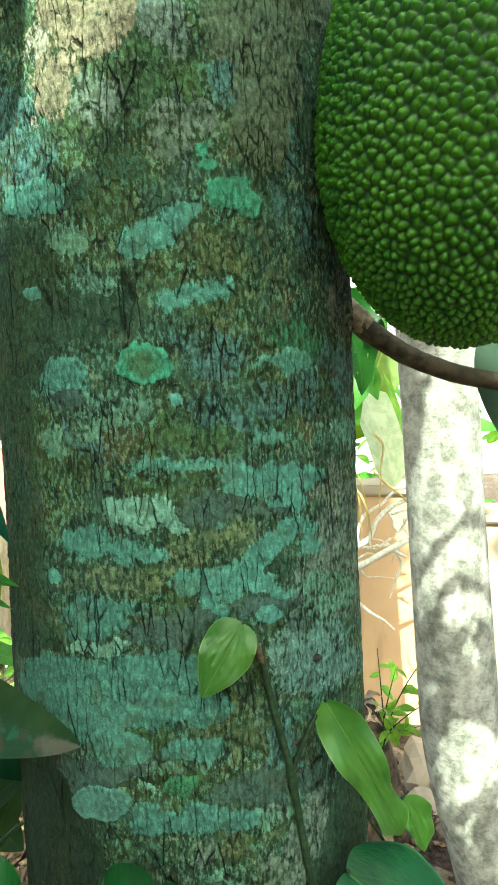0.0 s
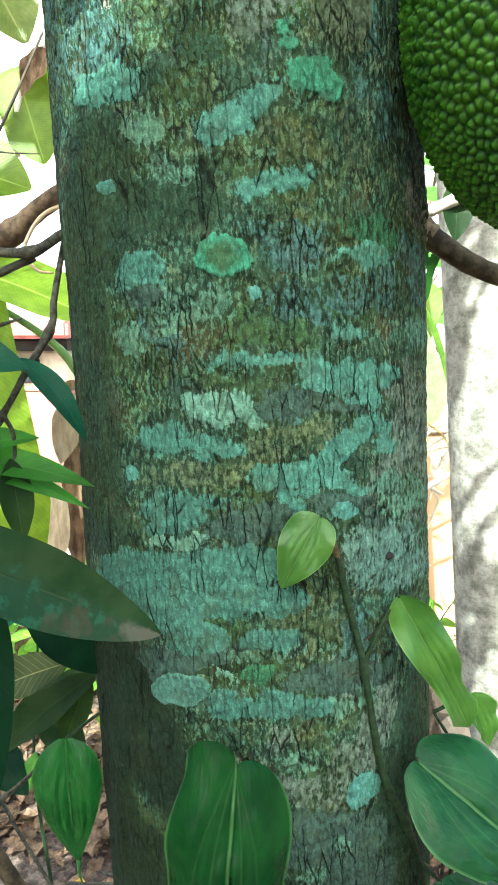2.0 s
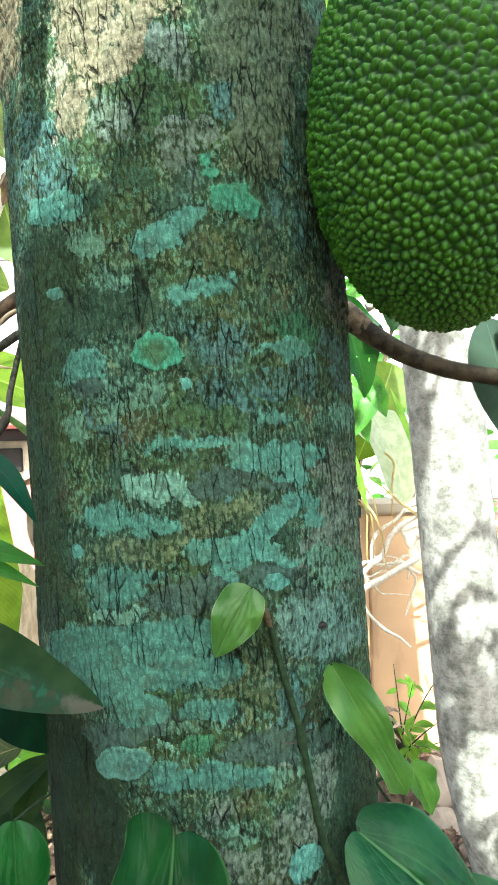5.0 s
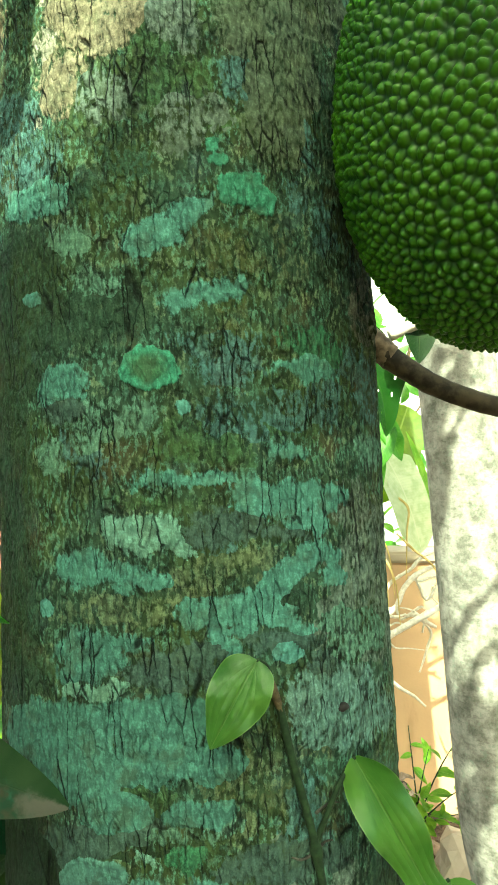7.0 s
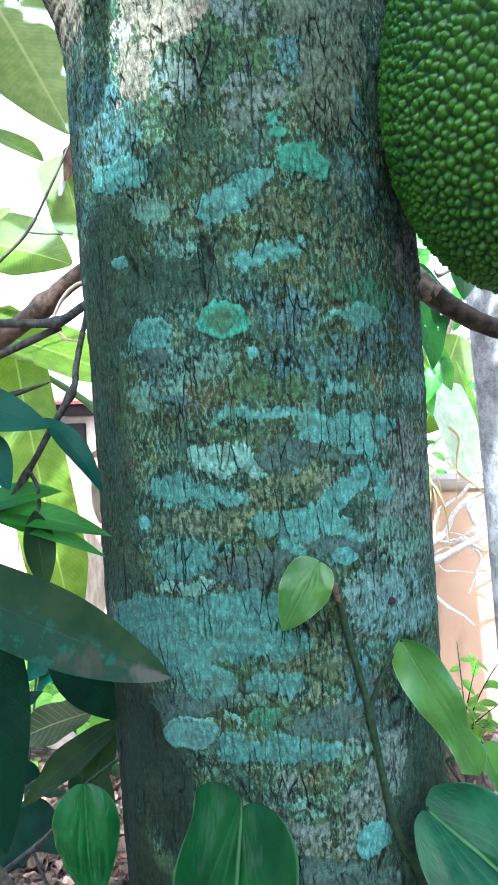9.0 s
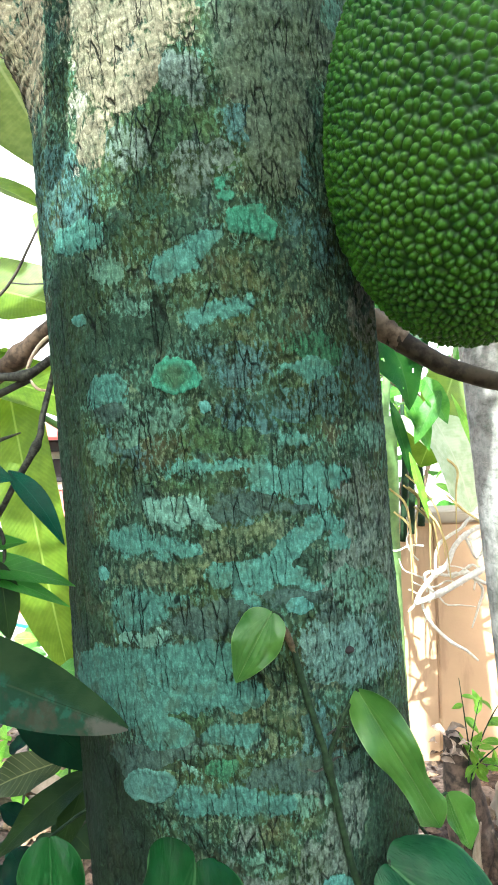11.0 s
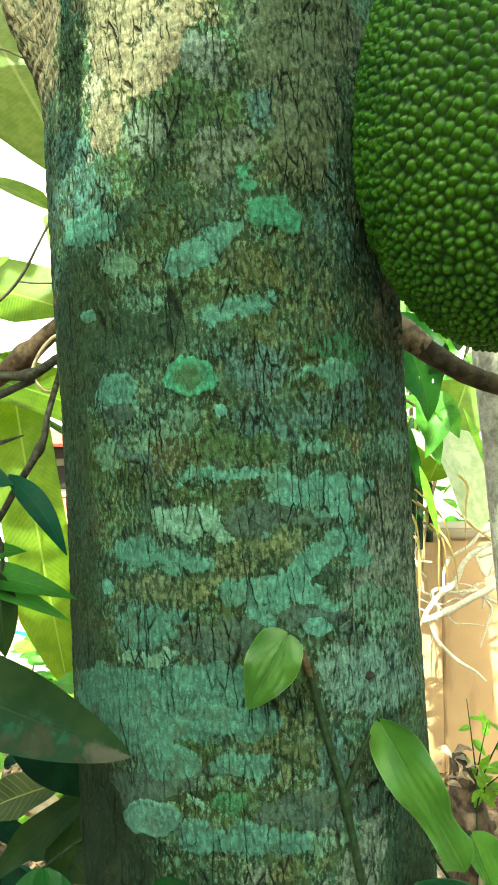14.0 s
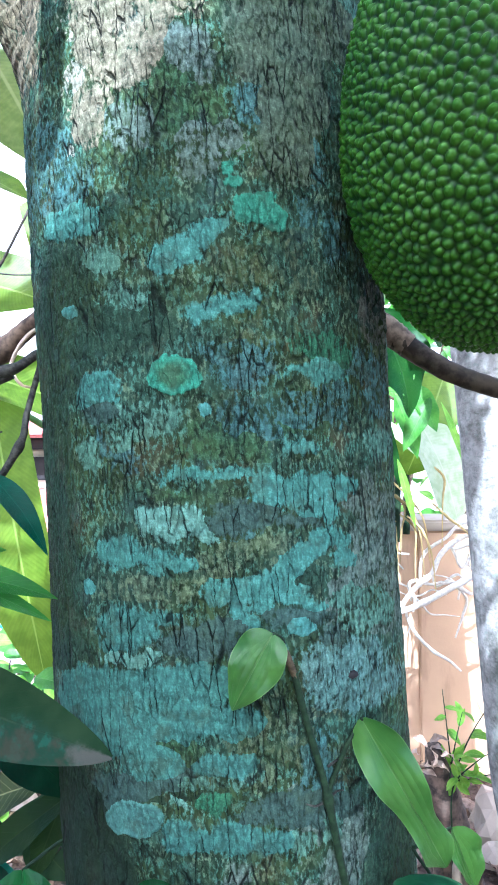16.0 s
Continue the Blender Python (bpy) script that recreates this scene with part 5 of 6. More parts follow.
def build_side_branch():
    br = twig_thing("side_branch", "dark twig with old algae-stained leaves reaching over the bark", "branch", (-0.23, 0.43, 0.9))
    stem("twig", [(-0.172, 0.480, 1.252), (-0.175, 0.468, 1.225), (-0.174, 0.445, 1.195), (-0.173, 0.433, 1.177), (-0.190, 0.430, 1.148), (-0.207, 0.427, 1.119), (-0.235, 0.42, 1.08), (-0.28, 0.40, 1.04)], (0.0021, 0.0022, 0.0026, 0.0019, 0.0022), DARKTWIG, br, "", 60, 9, 3, ((0.45, 0.0012), (0.72, 0.0012)))
    stem("twig", [(-0.205, 0.427, 1.121), (-0.198, 0.424, 1.108), (-0.197, 0.421, 1.085)], (0.0016, 0.0013), DARKTWIG, br, "", 14, 7)
    hang("leaf", leaf((-0.1985, 0.418, 1.094), (-0.190, 0.410, 1.040), (0.5, -1, 0.2), 0.021, "lance", 0.5), OLIVE, br, "narrow drooping olive leaf")
    hang("leaf", leaf((-0.262, 0.410, 1.170), (-0.176, 0.398, 1.152), (0.1, -0.9, 0.6), 0.036, "oval", 0.1, 0.06), TEALLEAF, br, "dark teal glossy leaf")
    hang("leaf", leaf((-0.186, 0.412, 1.158), (-0.142, 0.398, 1.110), (0.3, -0.8, 0.7), 0.016, "lance", 0.3, 0.12, 0, 0.1), TEALLEAF, br, "dark teal pointed leaf")
    hang("leaf", leaf((-0.225, 0.40, 1.150), (-0.203, 0.392, 1.112), (0.4, -1, 0.2), 0.024, "oval", 0.1, 0.05), TEALLEAF, br)
    old = hang("leaf", leaf((-0.228, 0.232, 1.128), (-0.0965, 0.372, 0.9975), (0.28, -0.80, 0.55), 0.042, "blunt", 0.30, -0.035, 0.10, 0, 0, 0.0, 40, 16, 2), OLDLEAF, br, "long dull leaf blotched with grey-green algae")
    hang("petiole", tube([(-0.235, 0.42, 1.08), (-0.250, 0.30, 1.12), (-0.233, 0.226, 1.122)], (0.0016, 0.0013), 14, 7), DARKTWIG, old)
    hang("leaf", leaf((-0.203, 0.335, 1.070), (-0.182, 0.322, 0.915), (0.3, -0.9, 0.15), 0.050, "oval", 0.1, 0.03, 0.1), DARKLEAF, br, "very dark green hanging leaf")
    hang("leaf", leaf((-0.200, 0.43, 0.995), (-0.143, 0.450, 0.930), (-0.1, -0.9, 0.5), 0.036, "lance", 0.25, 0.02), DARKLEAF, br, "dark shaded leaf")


build_side_branch()


def build_bright_spray():
    sp = twig_thing("young_shoot", "bright green narrow-leaved young shoot", "shoot", (-0.27, 0.43, 0.8))
    root = Vector((-0.245, 0.425, 1.094))
    stem("twig", [(-0.30, 0.44, 0.95), (-0.275, 0.43, 1.05), root], (0.0022, 0.0016), VINE, sp, "", 14, 7)
    for tip, wide in (((-0.146, 0.420, 1.078), 0.017), ((-0.149, 0.417, 1.064), 0.012), ((-0.182, 0.424, 1.108), 0.017)):
        hang("leaf", leaf(root, tip, (0.1, -0.75, 0.7), wide * 1.25, "lance", 0.3, 0.05, 0, 0.06), SPRAY, sp)


build_bright_spray()


def build_climber():
    c = twig_thing("climber", "thin bare twig climber with small round bright leaflets", "climber", (-0.47, 0.90, 0.0))
    stem("stem", [(-0.56, 0.92, -0.02), (-0.54, 0.92, 0.6), (-0.50, 0.91, 1.15), (-0.475, 0.90, 1.36), (-0.458, 0.90, 1.43)], (0.003, 0.0028, 0.0022, 0.0012), VINE, c, "", 30, 7)
    stem("twig", [(-0.52, 0.90, 1.18), (-0.42, 0.78, 1.27), (-0.361, 0.70, 1.312), (-0.317, 0.70, 1.354), (-0.287, 0.70, 1.403), (-0.262, 0.72, 1.47)], (0.0022, 0.0019, 0.0013), SMOOTH, c, "", 30, 7)
    stem("twig", [(-0.317, 0.70, 1.355), (-0.297, 0.70, 1.352), (-0.268, 0.71, 1.353)], (0.0010, 0.0007), SMOOTH, c, "", 10, 6)
    stem("twig", [(-0.52, 0.90, 1.60), (-0.464, 0.90, 1.692), (-0.442, 0.90, 1.731), (-0.437, 0.90, 1.80)], (0.0022, 0.0018, 0.0012), SMOOTH, c, "", 16, 7)
    stem("twig", [(-0.442, 0.90, 1.731), (-0.425, 0.90, 1.730), (-0.399, 0.90, 1.716)], (0.0013, 0.0009), SMOOTH, c, "", 10, 6)
    stem("twig", [(-0.54, 0.92, 1.20), (-0.54, 0.92, 1.45), (-0.52, 0.90, 1.60)], (0.0022, 0.0022), SMOOTH, c, "", 14, 7)
    for x, z, dx, dz, w in ((-0.452, 1.425, 0.034, 0.012, 0.020), (-0.455, 1.428, 0.018, 0.014, 0.013), (-0.462, 1.41, 0.022, -0.004, 0.014), (-0.468, 1.39, 0.026, 0.004, 0.015), (-0.472, 1.37, 0.030, -0.008, 0.016), (-0.476, 1.35, 0.030, -0.002, 0.016), (-0.470, 1.40, -0.026, 0.008, 0.016), (-0.476, 1.37, -0.028, 0.004, 0.016), (-0.482, 1.33, -0.028, 0.0, 0.016), (-0.482, 1.33, 0.032, -0.006, 0.017)):
        hang("leaf", leaf((x, 0.90, z), (x + dx, 0.89, z + dz), (0.0, -0.9, 0.5), w, "oval", 0.1, 0.03, 0, 0, 0, 0.0, 10, 6), BRIGHT, c)


build_climber()


def build_thick_branch():
    b = twig_thing("fallen_branch", "thick mottled brown branch with peeling bark behind the trunk", "branch", (-0.24, 0.56, 1.2))
    stem("wood", [(-0.46, 0.60, 1.13), (-0.36, 0.58, 1.185), (-0.255, 0.56, 1.246), (-0.205, 0.55, 1.278), (-0.12, 0.55, 1.325)], (0.0085, 0.0085, 0.0085, 0.0082, 0.0080), BROWN, b, "", 40, 14, 5, ((0.55, 0.003),))
    stem("peeling_bark", [(-0.150, 0.535, 1.282), (-0.185, 0.532, 1.272), (-0.208, 0.530, 1.262), (-0.222, 0.528, 1.238), (-0.213, 0.525, 1.222), (-0.200, 0.525, 1.219)], (0.0010, 0.0015, 0.0017, 0.0015, 0.0008), DRY, b, "pale peeled strip", 30, 7)
    stem("twig", [(-0.30, 0.47, 1.226), (-0.236, 0.462, 1.228), (-0.193, 0.460, 1.227), (-0.168, 0.462, 1.240), (-0.13, 0.47, 1.25)], (0.0035, 0.0033, 0.0034, 0.004), DARKTWIG, b, "grey-black twig", 30, 9, 4, ((0.5, 0.0012),))
    stem("twig", [(-0.30, 0.475, 1.185), (-0.237, 0.468, 1.207), (-0.193, 0.466, 1.224)], (0.0032, 0.003, 0.0028), DARKTWIG, b, "", 20, 9, 6)
    stem("broken_twig", [(-0.30, 0.50, 1.163), (-0.245, 0.49, 1.175), (-0.212, 0.488, 1.184)], (0.0032, 0.0026, 0.0006), DARKTWIG, b, "", 16, 8, 8)


build_thick_branch()


# ---------------------------------------------------------------- banana plants
def banana_blade(parent, base, tip, face, width, label="", mat=None, **shape):
    shape = {"fold": 0.18, "bend": 0.05, "rows": 40, "cols": 10, "tears": 0, **shape}
    ob = hang("leaf", leaf(base, tip, face, width, "strap", **shape), mat or BANANA, parent, label)
    return ob


def build_banana_near():
    p = thing("banana_plant", "banana plant with sunlit yellow-green leaves and dry brown sheaths", "plant", "banana plants", "", (-0.46, 1.55, 0.0))
    stem("pseudostem", [(-0.38, 1.60, -0.05), (-0.385, 1.59, 0.45), (-0.395, 1.57, 0.80), (-0.41, 1.54, 1.05)], (0.040, 0.036, 0.030, 0.024), DRY, p, "dry brown fibrous pseudostem", 30, 16, 2)
    stem("leaf_stalk", [(-0.415, 1.45, 0.85), (-0.408, 1.42, 0.98), (-0.432, 1.40, 1.08), (-0.495, 1.38, 1.165), (-0.62, 1.32, 1.26)], (0.016, 0.014, 0.011, 0.008, 0.006), STEMGREEN, p, "pale green leaf stalk", 30, 10)
    stem("leaf_stalk", [(-0.43, 1.50, 0.95), (-0.425, 1.46, 1.15), (-0.42, 1.42, 1.40), (-0.46, 1.36, 1.70)], (0.016, 0.012, 0.009, 0.007), STEMGREEN, p, "", 24, 10)
    # dry sheath hanging over the stem
    hang("dry_sheath", leaf((-0.462, 1.45, 1.050), (-0.497, 1.43, 0.895), (0.15, -1, 0.25), 0.066, "lance", 0.55, 0.05, 0.25, 0, 24, 0.0, 30, 14, 3), DRY, p, "cream dry leaf sheath")
    hang("dry_sheath", leaf((-0.430, 1.44, 1.075), (-0.520, 1.42, 1.040), (0.1, -1, 0.5), 0.022, "lance", 0.7, 0.08, 0.4, 0, 30, 0.0, 24, 10, 14), LITTER, p, "brown curled dead leaf")
    hang("dry_sheath", leaf((-0.54, 1.44, 0.90), (-0.505, 1.42, 0.66), (0.2, -1, 0.1), 0.085, "lance", 0.6, 0.05, 0.2, 0, 10, 0.0, 24, 10, 4), DRY, p, "cream dry leaf sheath")
    hang("dry_sheath", leaf((-0.47, 1.46, 0.96), (-0.465, 1.44, 0.62), (0.0, -1, 0.1), 0.06, "lance", 0.8, 0.02, 0.2, 0, 0, 0.0, 24, 8, 5), LITTER, p, "brown shredded sheath")
    banana_blade(p, (-0.78, 1.16, 1.33), (-0.33, 1.22, 1.19), (0.0, -0.55, 0.85), 0.15, "sunlit yellow-green banana leaf", bend=0.06, seed=1)
    banana_blade(p, (-0.78, 1.24, 1.50), (-0.45, 1.20, 1.42), (0.0, -0.8, 0.6), 0.15, "broad sunlit green leaf", bend=0.05, seed=2)
    banana_blade(p, (-0.61, 1.26, 1.36), (-0.475, 1.20, 0.72), (0.15, -1, 0.1), 0.12, "hanging yellow-green banana leaf", bend=0.03, seed=6)
    banana_blade(p, (-0.90, 1.60, 2.35), (-0.540, 1.47, 1.76), (0.45, -0.9, 0.1), 0.24, "broad drooping banana leaf", bend=0.04, seed=3, mat=SHADEBANANA)
    banana_blade(p, (-0.30, 1.50, 2.0), (-0.455, 1.40, 1.53), (0.1, -1, 0.0), 0.15, "broad drooping banana leaf", bend=0.05, seed=4)
    banana_blade(p, (-0.51, 1.32, 1.66), (-0.45, 1.28, 1.48), (0.1, -1, 0.2), 0.10, "torn lime green leaf end", bend=0.03, seed=11)
    banana_blade(p, (-0.86, 1.5, 1.80), (-0.60, 1.46, 1.70), (0.0, -0.4, 0.9), 0.10, "arching lime green leaf", bend=0.08, seed=12)
    stem("dry_strip", [(-0.43, 1.30, 1.72), (-0.47, 1.30, 1.655), (-0.498, 1.30, 1.60), (-0.512, 1.29, 1.50)], (0.003, 0.010, 0.006, 0.014), ROOT, p, "pale dry hanging leaf strip", 24, 8, 4)
    hang("dry_strip", leaf((-0.44, 1.30, 1.68), (-0.49, 1.29, 1.60), (0.1, -1, 0.2), 0.045, "oval", 0.7, 0.05, 0.3), LITTER, p, "brown shrivelled leaf scrap")


build_banana_near()


def build_low_leaves():
    p = thing("ground_plant", "low leafy plant with olive and lime leaves in shade", "plant", "", "", (-0.42, 0.80, 0.0))
    stem("stem", [(-0.55, 0.84, -0.03), (-0.52, 0.83, 0.35), (-0.45, 0.80, 0.60), (-0.33, 0.77, 0.72)], (0.006, 0.005, 0.004, 0.002), VINE, p, "", 20, 8)
    for base, tip, face, w, mat in (
        ((-0.256, 0.75, 0.812), (-0.275, 0.745, 0.748), (0.1, -1, 0.2), 0.040, BRIGHT),
        ((-0.232, 0.71, 0.800), (-0.350, 0.69, 0.710), (0.1, -0.7, 0.7), 0.036, OLIVE),
        ((-0.300, 0.72, 0.735), (-0.245, 0.70, 0.700), (0.1, -0.7, 0.7), 0.045, OLIVE),
        ((-0.200, 0.515, 0.905), (-0.272, 0.505, 0.878), (0.05, -0.7, 0.7), 0.034, RIBBED),
        ((-0.242, 0.72, 0.856), (-0.238, 0.715, 0.790), (0.2, -1, 0.2), 0.044, BRIGHT),
        ((-0.182, 0.535, 0.886), (-0.268, 0.520, 0.815), (-0.1, -0.8, 0.6), 0.028, OLIVE),
        ((-0.190, 0.54, 0.880), (-0.215, 0.53, 0.815), (0.2, -0.9, 0.3), 0.024, OLIVE),
        ((-0.330, 0.82, 0.712), (-0.400, 0.80, 0.738), (0.0, -0.7, 0.8), 0.030, DRY),
        ((-0.360, 0.84, 0.830), (-0.300, 0.80, 0.790), (0.0, -0.7, 0.7), 0.040, TEALLEAF),
        ((-0.350, 0.86, 0.860), (-0.282, 0.84, 0.850), (0.0, -0.6, 0.8), 0.032, GREENLEAF),
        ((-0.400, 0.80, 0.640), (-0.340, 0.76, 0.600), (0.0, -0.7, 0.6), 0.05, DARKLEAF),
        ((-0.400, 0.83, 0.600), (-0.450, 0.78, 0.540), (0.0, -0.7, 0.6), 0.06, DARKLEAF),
        ((-0.2590, 0.60, 0.572), (-0.2735, 0.575, 0.520), (0.15, -1, 0.35), 0.034, TEALLEAF),
        ((-0.520, 1.20, 0.690), (-0.570, 1.18, 0.640), (0.0, -0.7, 0.6), 0.05, TEALLEAF),
        ((-0.500, 1.20, 0.680), (-0.545, 1.17, 0.620), (0.0, -0.5, 0.8), 0.04, TEALLEAF),
    ):
        hang("leaf", leaf(base, tip, face, w, "oval", 0.25, 0.08, 0.2), mat, p)
    rng = random.Random(71)
    for k in range(16):
        b = Vector((rng.uniform(-0.60, -0.36), rng.uniform(0.92, 1.25), rng.uniform(0.45, 0.74)))
        way = Vector((rng.gauss(0, 1), rng.gauss(0, 0.4), rng.gauss(-0.2, 0.5))).normalized() * rng.uniform(0.04, 0.085)
        hang("leaf", leaf(b, b + way, (rng.gauss(0, 0.4), -0.7, 0.7), way.length * rng.uniform(0.35, 0.55), "oval", 0.25, 0.06, 0.2, 0, 0, 0.0, 14, 6, k), (OLIVE, GREENLEAF, DARKLEAF, TEALLEAF, BRIGHT, OLIVE)[k % 6], p)
    for k in range(2):
        x, y = rng.uniform(-0.58, -0.46), rng.uniform(0.95, 1.25)
        stem("stem", [(-0.50 + rng.gauss(0, 0.05), y + 0.03, -0.03), (x - 0.02, y, 0.3), (x, y, 0.55), (x + rng.gauss(0, 0.05), y, 0.76)], (0.004, 0.003, 0.0015), DARKTWIG if k % 2 else VINE, p, "", 20, 6, k)
    s = thing("bent_stem", "thick curved brown stem low beside the trunk", "branch", "", "", (-0.30, 0.55, 0.0))
    stem("wood", [(-0.30, 0.56, -0.03), (-0.262, 0.55, 0.35), (-0.245, 0.53, 0.60), (-0.250, 0.51, 0.69), (-0.275, 0.50, 0.755), (-0.33, 0.52, 0.80)], (0.013, 0.011, 0.009, 0.0075, 0.006, 0.004), SMOOTH, s, "", 40, 10, 4)
    stem("twig", [(-0.31, 0.55, 0.728), (-0.280, 0.55, 0.752), (-0.254, 0.55, 0.775), (-0.19, 0.53, 0.844)], (0.0026, 0.0024, 0.002, 0.0012), DARKTWIG, s, "", 24, 8, 5)


build_low_leaves()


def build_banana_far():
    p = thing("banana_plant", "banana clump with glare-pale leaves and dry strips by the wall", "plant", "banana plants", "", (0.22, 2.1, 0.0))
    stem("pseudostem", [(0.20, 2.12, -0.05), (0.19, 2.12, 0.6), (0.20, 2.10, 1.2)], (0.055, 0.05, 0.04), STEMGREEN, p, "green pseudostem with dry sheaths", 20, 14)
    banana_blade(p, (0.345, 2.1, 1.198), (0.445, 2.05, 0.903), (0.4, -0.75, 0.6), 0.16, "banana leaf with sun glare in its colour", bend=0.06, seed=7, mat=GLARELEAF)
    banana_blade(p, (0.448, 2.25, 1.349), (0.317, 2.2, 1.033), (0.2, -1, 0.2), 0.17, "shaded green banana leaf", bend=0.05, seed=8)
    hang("leaf", leaf((0.224, 2.0, 1.194), (0.338, 1.98, 1.095), (0.3, -0.8, 0.6), 0.045, "strap", 0.2, 0.04), GLARELEAF, p, "pale torn leaf strip")
    for base, tip, face, w, mat in (
        ((0.20, 1.86, 1.24), (0.250, 1.84, 1.02), (0.3, -1, 0.2), 0.034, DEEPGREEN),
        ((0.24, 1.84, 1.27), (0.295, 1.82, 1.10), (0.3, -0.9, 0.4), 0.060, GREENLEAF),
        ((0.33, 1.82, 1.26), (0.255, 1.80, 1.12), (-0.2, -0.9, 0.5), 0.055, GREENLEAF),
        ((0.36, 1.84, 1.25), (0.445, 1.82, 0.98), (0.3, -0.9, 0.3), 0.022, BRIGHT),
        ((0.24, 1.80, 1.10), (0.285, 1.80, 0.92), (0.1, -1, 0.1), 0.022, BRIGHT),
        ((0.29, 1.84, 1.30), (0.345, 1.82, 1.17), (0.1, -1, 0.3), 0.060, GREENLEAF),
    ):
        hang("leaf", leaf(base, tip, face, w, "lance", 0.3, 0.04, 0.15), mat, p)
    for low, high in (((0.256, 2.2, 0.794), (0.268, 2.2, 1.237)), ((0.287, 2.24, 0.812), (0.288, 2.24, 1.177)), ((0.322, 2.26, 0.833), (0.319, 2.26, 1.127))):
        stem("shoot", [low, Vector(low).lerp(Vector(high), 0.5) + Vector((0.006, 0, 0)), high], (0.012, 0.010, 0.006), VINE, p, "dark green shaded shoot", 14, 8)
    stem("leaf_stalk", [(0.20, 2.10, 1.15), (0.24, 2.12, 1.6), (0.29, 2.11, 2.0), (0.30, 2.10, 2.17)], (0.014, 0.010, 0.007, 0.005), STEMGREEN, p, "", 24, 8)
    for k in range(7):
        hang("leaf", leaf((0.30, 2.10, 2.15), (0.12 + 0.05 * k, 1.98, 2.60 - 0.03 * abs(k - 3)), (0.0, -0.9, 0.4), 0.035, "lance", 0.3, 0.06), BRIGHT, p)
    rng = random.Random(12)
    for k in range(9):
        x = 0.22 + 0.20 * rng.random()
        z = 1.05 - 0.25 * rng.random()
        y = 1.98 + 0.06 * rng.random()
        dx = rng.uniform(-0.02, 0.10)
        stem("dry_strip", [(x - 0.04, y + 0.02, z + 0.04), (x, y, z), (x + dx * 0.7, y - 0.02, z - 0.07), (x + dx, y - 0.02, z - 0.16 - 0.08 * rng.random())], (0.003, 0.004, 0.0028, 0.0012), STRAW, p, "", 18, 6, k)


build_banana_far()


